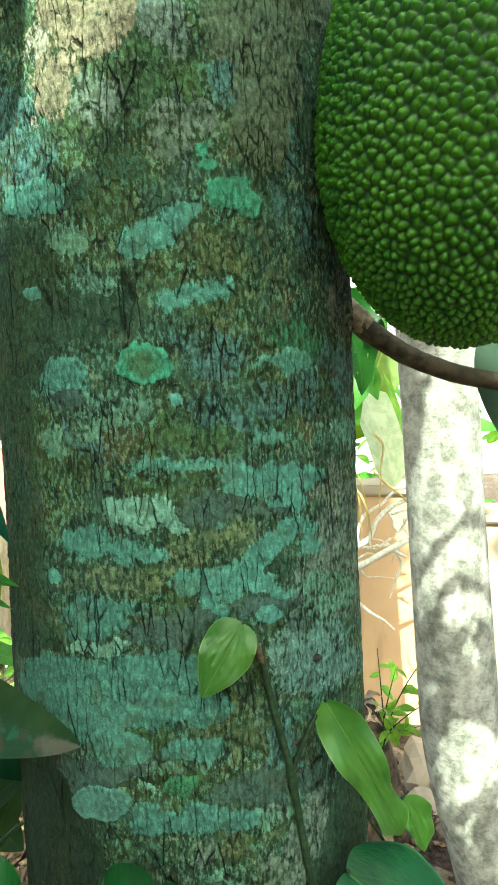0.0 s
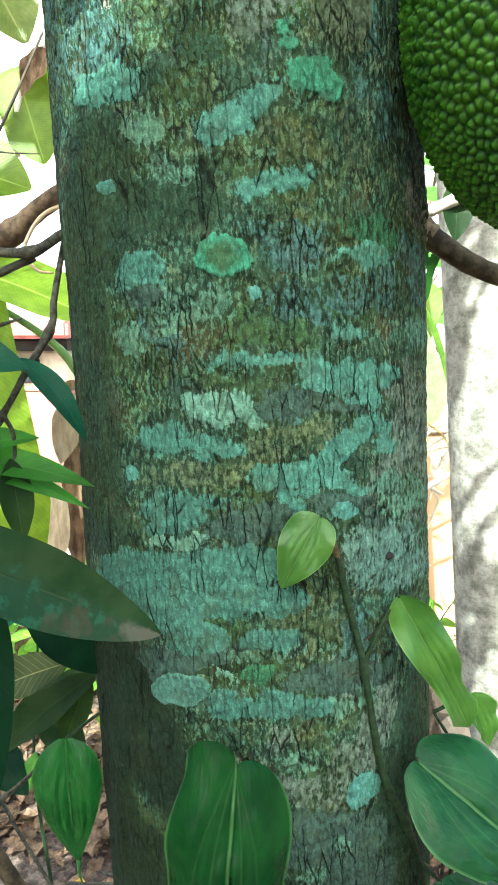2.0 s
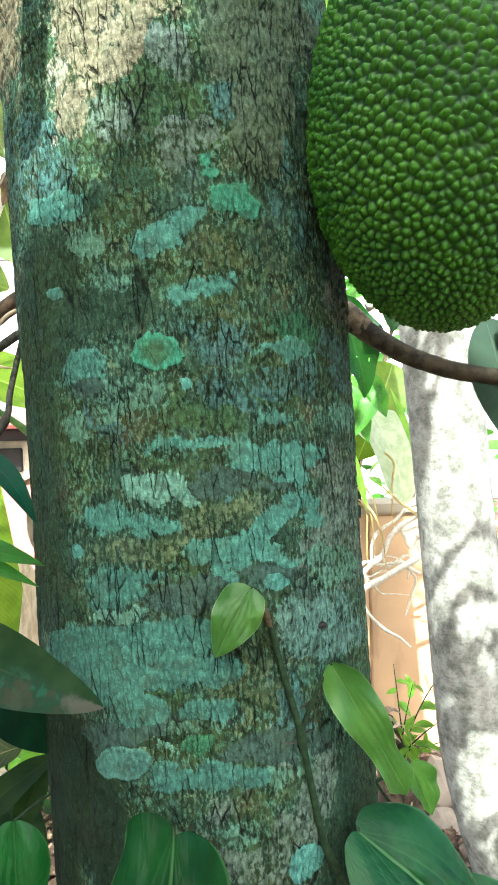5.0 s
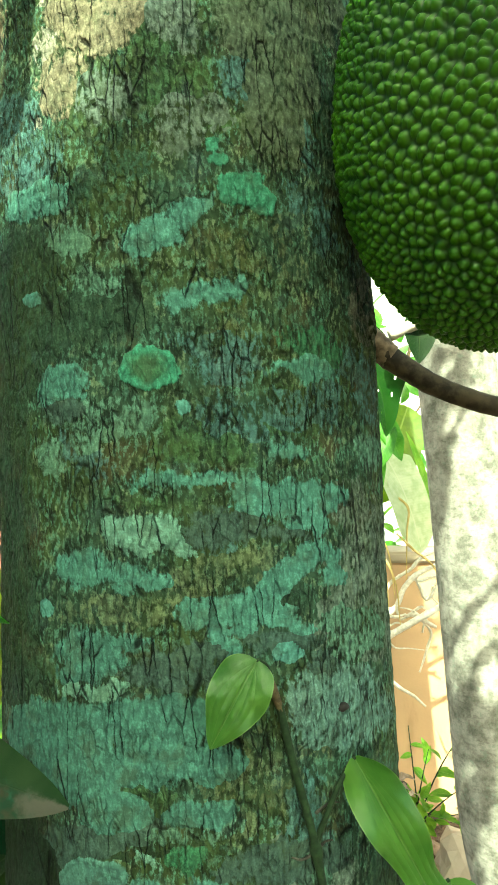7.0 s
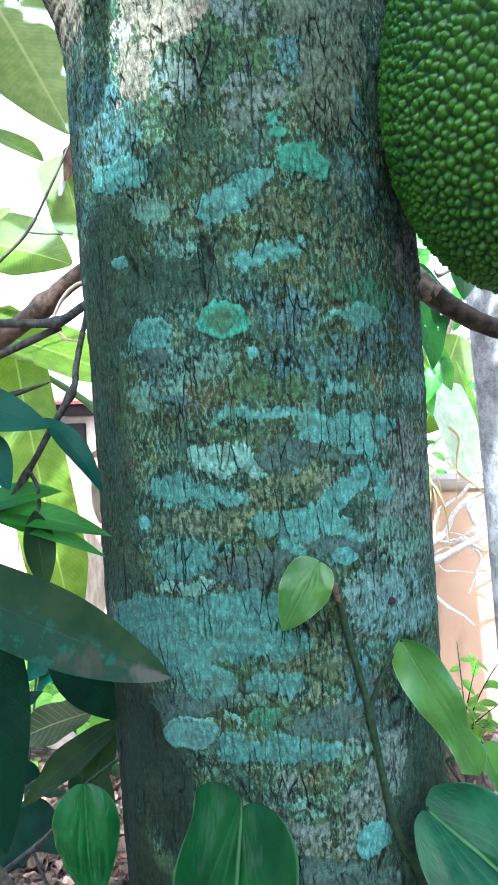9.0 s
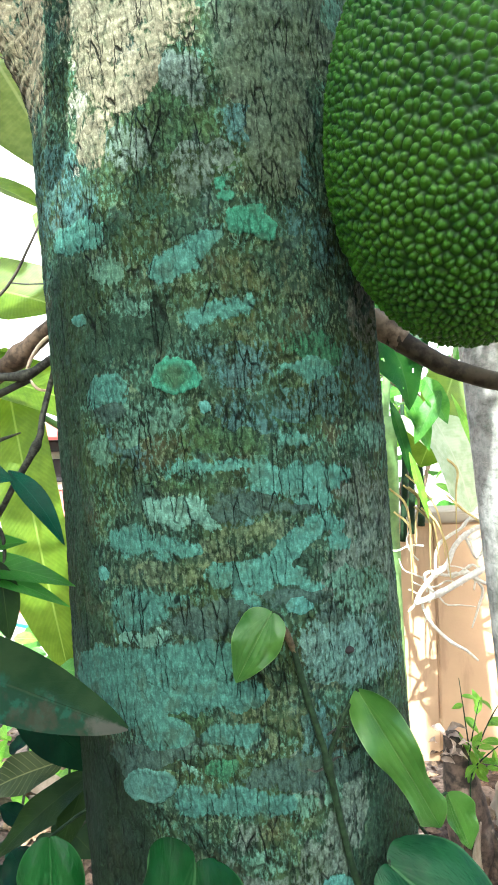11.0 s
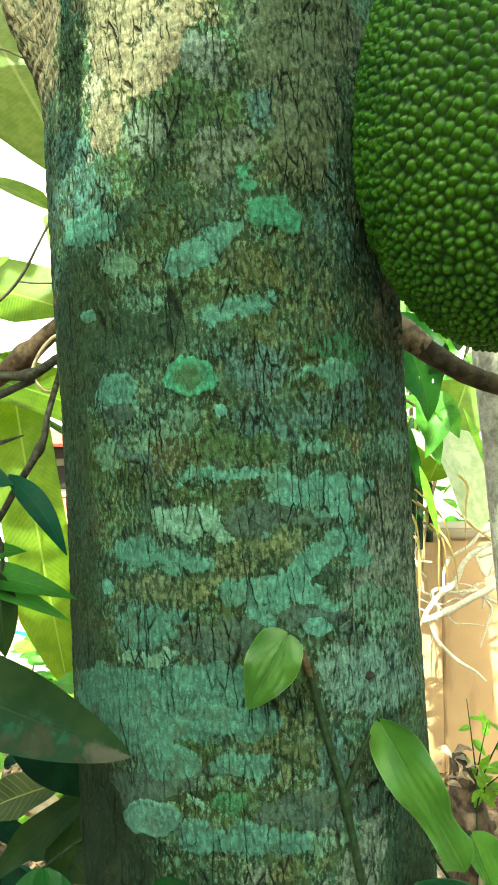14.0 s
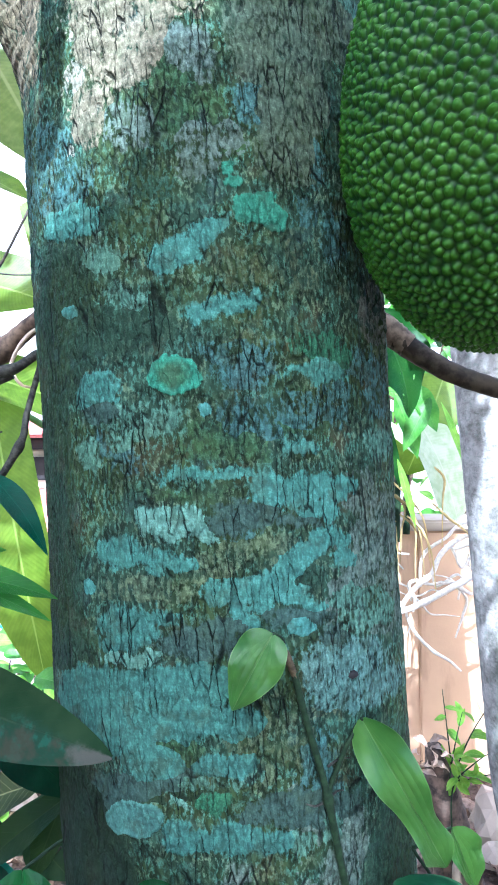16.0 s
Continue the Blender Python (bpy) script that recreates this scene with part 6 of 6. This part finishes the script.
# ---------------------------------------------------------------- second tree
def build_second_tree():
    t = thing("grey_tree", "slim pale grey tree trunk with sunlit patches", "tree", "", "", (0.50, 1.48, 0.0))
    rng = np.random.RandomState(3)
    zs = np.arange(-0.08, 3.6, 0.02)
    th = np.radians(np.arange(0, 360, 6.0))
    T, Z = np.meshgrid(th, zs)
    cx, cy = 0.478 - 0.088 * (Z - 0.45) + 0.40 * np.clip(0.5 - Z, 0, 1) ** 2, 1.485 + 0 * Z
    r = 0.083 + 0.010 * np.clip(1 - Z, 0, 1) + 0.03 * np.exp(-np.clip(Z, 0, None) / 0.1)
    r = r + 0.006 * (fractal(np.cos(T) * 2 + 9, Z * 4 + np.sin(T) * 2 + 9, 7, 3) - 0.5) + 0.0025 * (fractal(T * 9, Z * 40 + 3, 9, 2) - 0.5)
    verts = np.stack([cx + r * np.cos(T), cy + r * np.sin(T), Z], -1).reshape(-1, 3)
    n = len(th)
    idx = np.arange(len(verts)).reshape(len(zs), n)
    nxt = np.roll(idx, -1, axis=1)
    quads = np.stack([idx[:-1], nxt[:-1], nxt[1:], idx[1:]], -1).reshape(-1, 4)
    hang("trunk", grid_mesh("trunk", verts, quads, np.zeros((len(verts), 2))), SILVER_BARK, t)
    blades = []
    r2 = random.Random(5)
    for k in range(260):
        p = Vector((0.30 + r2.gauss(0, 0.55), 1.5 + r2.gauss(0, 0.5), 3.7 + r2.gauss(0, 0.35)))
        way = Vector((r2.gauss(0, 1), r2.gauss(0, 1), -0.4)).normalized() * 0.18
        blades.append(leaf(p, p + way, (r2.gauss(0, 0.3), r2.gauss(0, 0.3), 1), 0.09, "oval", 0.2, 0.03, 0, 0, 0, 0.0, 6, 4, k))
    hang("crown", joined(blades), CROWNLEAF, t, "", "stuff")
    # unseen leaves and twigs added towards the sun; their gaps shape crisp trunk dapples
    gaps = ((0.387, 0.811, 0.022, 0.050, -20), (0.466, 0.858, 0.050, 0.050, 0), (0.468, 0.740, 0.056, 0.030, 28), (0.438, 0.616, 0.056, 0.028, 32), (0.482, 0.417, 0.062, 0.064, 0), (0.455, 0.345, 0.028, 0.028, 0), (0.553, 0.409, 0.008, 0.020, 0), (0.555, 0.305, 0.010, 0.014, 0), (0.499, 0.208, 0.009, 0.010, 0), (0.552, 0.135, 0.012, 0.016, 0), (0.470, 0.250, 0.006, 0.010, 0))

    def lit(x, z):
        if z > 1.05 and x < 0.335 + 0.22 * (z - 1.05):
            return r2.random() < 0.4
        if z > 0.838 + 0.90 * (x - 0.347):
            return True
        for gx, gz, w, h, turn in gaps:
            c, n = math.cos(radians(turn)), math.sin(radians(turn))
            dx, dz = x - gx, z - gz
            if math.hypot((dx * c + dz * n) / (w + 0.016), (dz * c - dx * n) / (h + 0.016)) < 1:
                return True
        return False

    def towards_sun(x, z, away):
        return Vector((x, 1.40, z)) + SUN_FROM * away

    blades = []
    while len(blades) < 1120:
        x, z = r2.uniform(0.28, 0.60), r2.uniform(0.06, 1.42)
        if lit(x, z):
            continue
        p = towards_sun(x, z, r2.uniform(1.28, 1.48))
        way = Vector((r2.gauss(0, 1), r2.gauss(0, 0.5), r2.gauss(0, 0.5)))
        way = (way - SUN_FROM * way.dot(SUN_FROM) * 0.8).normalized() * r2.uniform(0.026, 0.042)
        blades.append(leaf(p - way / 2, p + way / 2, SUN_FROM + Vector((r2.gauss(0, 0.3), r2.gauss(0, 0.3), 0)), way.length * 0.62, "oval", 0.2, 0.03, 0, 0, 0, 0.0, 5, 4, len(blades)))
    for line in (((0.330, 0.805), (0.390, 0.862), (0.440, 0.915), (0.500, 0.960)), ((0.400, 0.770), (0.430, 0.802), (0.470, 0.797), (0.535, 0.780)), ((0.560, 1.00), (0.600, 0.80), (0.590, 0.50), (0.610, 0.10))):
        stem("bough_twig", [towards_sun(x, z, 1.38) for x, z in line], (0.006, 0.007, 0.006), DARKTWIG, t, "", 16, 6)
    hang("bough_leaves", joined(blades), CROWNLEAF, t, "small dark unseen leaves added to dapple the trunk", "stuff")
    # leaf hanging from the brown branch in front of it
    h = thing("hanging_leaf", "grey-green dusty leaf hanging from the brown branch", "leaf", "", "", (0.225, 0.61, 1.21))
    hang("blade", leaf((0.218, 0.610, 1.262), (0.246, 0.607, 1.135), (0.05, -1, 0.15), 0.062, "oval", 0.15, 0.03), DUSTY, h)


build_second_tree()


def build_holed_leaf():
    h = thing("holed_leaf", "green leaf pierced by insect holes beside a pale twig", "leaf", "", "", (0.11, 0.74, 1.26))
    hang("blade", leaf((0.088, 0.74, 1.31), (0.128, 0.735, 1.195), (0.4, -1, 0.1), 0.070, "oval", 0.25, 0.06, 0.20, 0.1, 25, 0.0, 64, 32, 3, holes=((0.35, -0.62, 0.035), (0.45, -0.70, 0.03), (0.55, -0.62, 0.045), (0.62, 0.1, 0.03), (0.68, -0.45, 0.04), (0.5, 0.62, 0.04), (0.30, 0.55, 0.03), (0.80, 0.35, 0.035))), DEEPGREEN, h)
    hang("blade", leaf((0.15, 0.71, 1.318), (0.148, 0.70, 1.262), (0.2, -1, 0.1), 0.034, "oval", 0.2, 0.03), OLIVE, h)
    stem("twig", [(0.12, 0.70, 1.290), (0.150, 0.70, 1.303), (0.20, 0.70, 1.318)], (0.0062, 0.0058, 0.0055), ROOT, h, "pale bleached twig", 14, 8)


build_holed_leaf()


# ---------------------------------------------------------------- roots, shoots and rubble by the wall
def build_roots():
    r = thing("dry_roots", "tangle of bleached dry roots heaped in front of the wall", "roots", "", "", (0.42, 2.05, 0.0))
    rng = random.Random(21)
    main = (
        (0.0078, ((0.264, 1.99, 0.647), (0.283, 1.99, 0.685), (0.32, 1.99, 0.728), (0.357, 1.99, 0.758), (0.379, 1.99, 0.809), (0.411, 1.99, 0.844), (0.447, 1.99, 0.865), (0.51, 1.99, 0.895), (0.582, 1.99, 0.937))),
        (0.0095, ((0.26, 1.97, 0.652), (0.295, 1.97, 0.665), (0.342, 1.97, 0.687), (0.4, 1.97, 0.72), (0.451, 1.97, 0.748), (0.513, 1.97, 0.784), (0.584, 1.97, 0.819))),
        (0.0050, ((0.282, 1.99, 0.649), (0.289, 1.99, 0.625), (0.312, 1.99, 0.583), (0.359, 1.99, 0.535), (0.405, 1.99, 0.507), (0.437, 1.99, 0.478))),
        (0.0055, ((0.307, 2.02, 0.641), (0.313, 2.02, 0.678), (0.295, 2.02, 0.716), (0.314, 2.02, 0.732), (0.357, 2.02, 0.722), (0.391, 2.02, 0.73))),
        (0.0070, ((0.392, 2.03, 0.723), (0.422, 2.03, 0.726), (0.451, 2.03, 0.706), (0.479, 2.03, 0.691))),
        (0.0050, ((0.33, 2.02, 0.716), (0.329, 2.02, 0.771), (0.342, 2.02, 0.813), (0.369, 2.02, 0.837), (0.407, 2.02, 0.861), (0.433, 2.02, 0.891), (0.476, 2.02, 0.907), (0.538, 2.02, 0.923))),
        (0.0052, ((0.415, 2.01, 0.838), (0.43, 2.01, 0.806), (0.448, 2.01, 0.774), (0.472, 2.01, 0.804), (0.493, 2.01, 0.839), (0.534, 2.01, 0.849))),
        (0.0045, ((0.401, 2.03, 0.835), (0.434, 2.03, 0.824), (0.482, 2.03, 0.835), (0.549, 2.03, 0.803))),
        (0.0040, ((0.265, 1.98, 0.655), (0.254, 1.98, 0.638), (0.241, 1.98, 0.625))),
        (0.0042, ((0.366, 2.04, 0.745), (0.381, 2.04, 0.712), (0.435, 2.04, 0.746), (0.456, 2.04, 0.735))),
        (0.0040, ((0.438, 2.06, 0.708), (0.47, 2.06, 0.67), (0.458, 2.06, 0.62), (0.436, 2.06, 0.553))),
    )
    for k, (thick, line) in enumerate(main):
        stem("root", line, (thick * 0.75, thick, thick * 0.95, thick * 0.6), ROOT, r, "", 44, 9, k, ((0.3, thick * 0.25), (0.62, thick * 0.2)))
    for k in range(9):
        x, z = rng.uniform(0.24, 0.58), rng.uniform(0.66, 0.88)
        y = rng.uniform(1.95, 2.05)
        pts = [(x, y, z)]
        a = rng.uniform(0, 6.28)
        for _ in range(4):
            a += rng.gauss(0, 0.5)
            x, z = x + 0.040 * math.cos(a), z + 0.035 * math.sin(a)
            pts.append((x, y + rng.gauss(0, 0.01), z))
        stem("rootlet", pts, (0.0030, 0.0028, 0.0012), ROOT, r, "", 20, 6, k)


build_roots()


def build_saplings():
    rng = random.Random(31)
    for bx, by, top in ((0.352, 1.70, (0.478, 1.68, 0.562)), (0.356, 1.72, (0.330, 1.70, 0.535)), (0.350, 1.68, (0.462, 1.67, 0.412)), (0.345, 1.70, (0.378, 1.70, 0.48)), (0.352, 1.69, (0.455, 1.69, 0.335))):
        s = thing("sapling", "thin sapling with small bright green leaves before the wall", "sapling", "saplings by the wall", "", (bx, by, 0.0))
        pts = [(bx, by, -0.02), (bx - 0.004, by, 0.18), (bx, by, 0.30), (0.6 * bx + 0.4 * top[0], by, 0.30 + 0.5 * (top[2] - 0.30)), top]
        stem("stem", pts, (0.0024, 0.0021, 0.0017, 0.0010), VINE, s, "", 24, 6)
        line = spline(pts, 40)
        for k in range(8):
            p = line[min(39, 22 + int(rng.random() * 18))]
            way = Vector((rng.gauss(0.2, 1), rng.uniform(-0.8, 0.4), rng.gauss(0.1, 0.6))).normalized() * rng.uniform(0.028, 0.060)
            hang("leaf", leaf(p, p + way, (rng.gauss(0, 0.7), -0.6, 0.7), way.length * rng.uniform(0.32, 0.46), "lance", 0.3, 0.05, 0, 0.12, 0, 0.0, 8, 4, k), BRIGHT, s)


build_saplings()


def lump(name, at, size, mat, label, category, group="", seed=0, squash=0.7):
    bm = bmesh.new()
    bmesh.ops.create_icosphere(bm, subdivisions=3, radius=1.0)
    off = Vector((seed * 3.7, seed * 1.3, 0))
    for v in bm.verts:
        k = 1 + 0.45 * noise.noise(v.co * 1.3 + off) + 0.18 * noise.noise(v.co * 4 + off)
        v.co = Vector((v.co.x * size[0], v.co.y * size[1], v.co.z * size[2])) * k
    me = bpy.data.meshes.new(name)
    bm.to_mesh(me)
    bm.free()
    me.shade_flat()
    ob = hang(name, me, mat, None)
    ob.location = at
    return tagged(ob, label, category, group)


def build_rubble():
    rng = random.Random(41)
    st = thing("rotten_stump", "low dark rotten stump with ragged split top", "stump", "", "", (0.33, 1.72, 0.0))
    stem("wood", [(0.37, 1.74, -0.05), (0.36, 1.74, 0.08), (0.335, 1.73, 0.24), (0.310, 1.72, 0.385)], (0.085, 0.062, 0.048, 0.020), STUMP, st, "", 26, 16, 3)
    stem("splinter", [(0.39, 1.68, 0.02), (0.405, 1.67, 0.10), (0.392, 1.67, 0.17)], (0.018, 0.012, 0.003), STUMP, st, "", 18, 8, 4)
    stem("splinter", [(0.31, 1.68, 0.05), (0.312, 1.67, 0.15), (0.300, 1.67, 0.24)], (0.014, 0.010, 0.003), STUMP, st, "", 14, 8, 5)
    stem("splinter", [(0.36, 1.66, 0.02), (0.35, 1.65, 0.12), (0.362, 1.65, 0.20)], (0.016, 0.010, 0.002), DRY, st, "pale split wood", 14, 8, 6)
    d = thing("dry_leaves", "bleached curled dead leaves caught on the rotten stump", "leaves", "", "", (0.29, 1.70, 0.36))
    for k in range(14):
        p = Vector((rng.uniform(0.23, 0.35), rng.uniform(1.66, 1.72), rng.uniform(0.33, 0.41)))
        way = Vector((rng.gauss(0, 1), rng.gauss(0, 0.5), rng.gauss(0.0, 0.4))).normalized() * rng.uniform(0.026, 0.050)
        hang("leaf", leaf(p, p + way, (rng.gauss(0, 0.8), -0.6, 0.8), way.length * 0.42, "lance", rng.uniform(0.3, 0.7), 0.16, 0.3, 0.2, 40, 0.0, 16, 8, k), PINKDRY, d)
    # pale lumps added in place of brightly sunlit ground
    for k, (x, y, z, a, h) in enumerate(((0.552, 1.98, 0.00, 0.115, 0.150), (0.732, 2.10, 0.00, 0.14, 0.10), (0.492, 1.86, 0.00, 0.07, 0.05))):
        lump("boulder", (x, y, z), (a, a * 0.7, h), WALLPALE, "pale lump standing in for sunlit ground by the wall", "boulder", "rubble by the wall", 70 + k)
    for k in range(26):
        s = rng.uniform(0.015, 0.045)
        lump("stone", (rng.uniform(0.12, 0.62), rng.uniform(1.35, 2.2), s * 0.3), (s, s * rng.uniform(0.7, 1.1), s * 0.6), STONE, "rough brown stone lying on the soil", "stone", "rubble by the wall", k)


build_rubble()


def dead_leaf(p, rng, size):
    a = rng.uniform(0, 6.28)
    way = Vector((math.cos(a), math.sin(a), rng.uniform(-0.1, 0.2))) * size
    return leaf(p, p + way, (rng.gauss(0, 0.4), rng.gauss(0, 0.4), 1), size * rng.uniform(0.4, 0.6), "oval", rng.uniform(0.1, 0.7), rng.uniform(-0.05, 0.15), 0.3, rng.uniform(-0.1, 0.2), 0, 0.0, 7, 4, rng.randrange(999))


def build_litter():
    rng = random.Random(51)
    blades = []
    for k in range(2600):
        p = Vector((rng.uniform(-1.6, 1.0), rng.uniform(0.55, 3.2), rng.uniform(0.004, 0.03)))
        if -0.75 < p.x < -0.1 and p.y < 1.36 and rng.random() < 0.9:
            continue
        blades.append(dead_leaf(p, rng, rng.uniform(0.03, 0.085)))
    for k in range(1500):
        p = Vector((rng.uniform(-0.85, -0.12), rng.uniform(0.7, 1.9), rng.uniform(0.004, 0.035)))
        if p.y < 1.36 and rng.random() < 0.93:
            continue
        blades.append(dead_leaf(p, rng, rng.uniform(0.025, 0.07)))
    ob = hang("leaf_litter", joined(blades), LITTER, None)
    tagged(ob, "brown curled dead leaves covering the soil", "leaf litter", "", "stuff")
    y = hang("yellow_leaf", dead_leaf(Vector((-0.47, 1.22, 0.035)), random.Random(2), 0.075), YELLOWED, None)
    tagged(y, "fallen yellow-orange leaf on the soil", "fallen leaf")
    st = hang("stick", tube([(-0.40, 1.28, 0.03), (-0.33, 1.25, 0.04), (-0.22, 1.22, 0.035)], (0.004, 0.005, 0.003), 16, 7, 0.1, 3), DARKTWIG, None)
    tagged(st, "dark dry stick on the soil", "stick")
    tw = hang("fallen_twig", tube([(-0.2463, 0.62, 0.6031), (-0.2130, 0.58, 0.6395), (-0.1742, 0.53, 0.6855), on_trunk(-60, 0.769, 0.002), on_trunk(-39, 0.799, 0.002), on_trunk(-25, 0.815, 0.002)], (0.0026, 0.0019, 0.0014, 0.0008), 24, 7, 0.1, 3), DARKTWIG, None)
    tagged(tw, "thin dark twig caught against the trunk", "twig")


build_litter()


# ---------------------------------------------------------------- far things
def build_house():
    h = thing("house", "low cream house with red roof edge and red step", "house", "", "", (-3.2, 5.5, 0.0))
    hang("wall", box((-5.0, 4.50, 0.0), (-2.15, 6.5, 1.07), 0.01), WHITEWASH, h, "sunlit whitewashed wall")
    hang("wall", box((-2.145, 4.53, 0.80), (-1.42, 6.5, 1.07), 0.01), CREAM, h)
    hang("lower_wall", box((-2.145, 4.51, 0.0), (-1.42, 6.5, 0.795), 0.01), REDROOF, h, "red painted lower wall")
    hang("window", box((-1.95, 4.50, 0.86), (-1.62, 4.56, 1.02), 0.005), SHADOW, h, "dark window opening")
    # the shade below the roof is put into this eave's near-black colour
    hang("eave", box((-5.1, 4.36, 1.075), (-1.38, 6.6, 1.15), 0.01), SHADOW, h, "eave with roof shade in its colour")
    hang("roof", box((-5.2, 4.25, 1.155), (-1.34, 6.7, 1.27), 0.02), REDROOF, h, "red corrugated roof edge")
    hang("step", box((-5.0, 4.22, 0.0), (-1.5, 4.50, 0.05), 0.008), REDROOF, h, "red cement step")
    pv = hang("pavement", box((-5.2, 2.75, -0.06), (-1.02, 4.21, 0.022), 0.01), PAVING, None)
    tagged(pv, "sunlit pinkish cement yard before the house", "pavement", "", "structure")
    hose = hang("garden_hose", tube([(-3.6, 4.15, 0.033), (-2.6, 4.08, 0.033), (-2.108, 3.991, 0.033), (-1.87, 3.885, 0.033), (-1.676, 3.79, 0.033), (-1.25, 3.72, 0.033)], (0.011, 0.011), 50, 8), HOSE, None)
    tagged(hose, "teal garden hose lying across the yard", "hose")


build_house()


def build_sky_backdrop():
    # added far white wall that stands in for glaring white sky
    h = thing("sky_backdrop", "added white wall standing in for the bright sky", "house", "", "", (-4.0, 10.0, 0.0))
    hang("wall", box((-9.5, 9.5, 0.0), (7.5, 12.0, 9.2), 0.02), WHITEWASH, h)
    hang("roof", box((-9.9, 9.0, 9.2), (7.9, 12.4, 9.5), 0.03), REDROOF, h, "made-up red top edge of the backdrop")


build_sky_backdrop()


def build_bush(at, spread, height, count, mat, label, seed, size=0.10):
    rng = random.Random(seed)
    b = thing("bush", label, "bush", "far bushes", "", at)
    blades = []
    for k in range(count):
        p = Vector(at) + Vector((rng.gauss(0, spread), rng.gauss(0, spread * 0.6), height * (0.1 + 0.9 * rng.random() ** 0.8)))
        way = Vector((rng.gauss(0, 1), rng.gauss(0, 1), rng.gauss(-0.2, 0.5))).normalized() * size * rng.uniform(0.7, 1.4)
        blades.append(leaf(p, p + way, (rng.gauss(0, 0.5), -0.5 + rng.gauss(0, 0.4), 0.8), way.length * 0.5, "oval", 0.2, 0.05, 0, 0, 0, 0.0, 5, 4, k))
    hang("foliage", joined(blades), mat, b, "", "stuff")
    for k in range(4):
        stem("stem", [(at[0] + rng.gauss(0, 0.05), at[1], -0.03), (at[0] + rng.gauss(0, spread * 0.4), at[1], height * 0.5), (at[0] + rng.gauss(0, spread), at[1], height * 0.9)], (0.02, 0.012, 0.005), BROWN, b, "", 14, 7, k)


build_bush((0.85, 3.2, 0.0), 0.45, 1.6, 170, GREENLEAF, "sunlit green bush behind the wall", 61)
build_bush((0.25, 3.4, 0.0), 0.40, 1.4, 130, BRIGHT, "sunlit yellow-green bush behind the wall", 62)
build_bush((-0.92, 2.45, 0.0), 0.22, 0.45, 150, GREENLEAF, "small green bush beside the yard", 63, 0.08)
build_bush((-0.80, 2.0, 0.0), 0.20, 0.50, 150, BRIGHT, "low sunlit green plants", 64, 0.08)
build_bush((0.55, 5.0, 0.0), 0.7, 4.6, 260, GREENLEAF, "tall sunlit green bush far behind the wall", 66, 0.26)
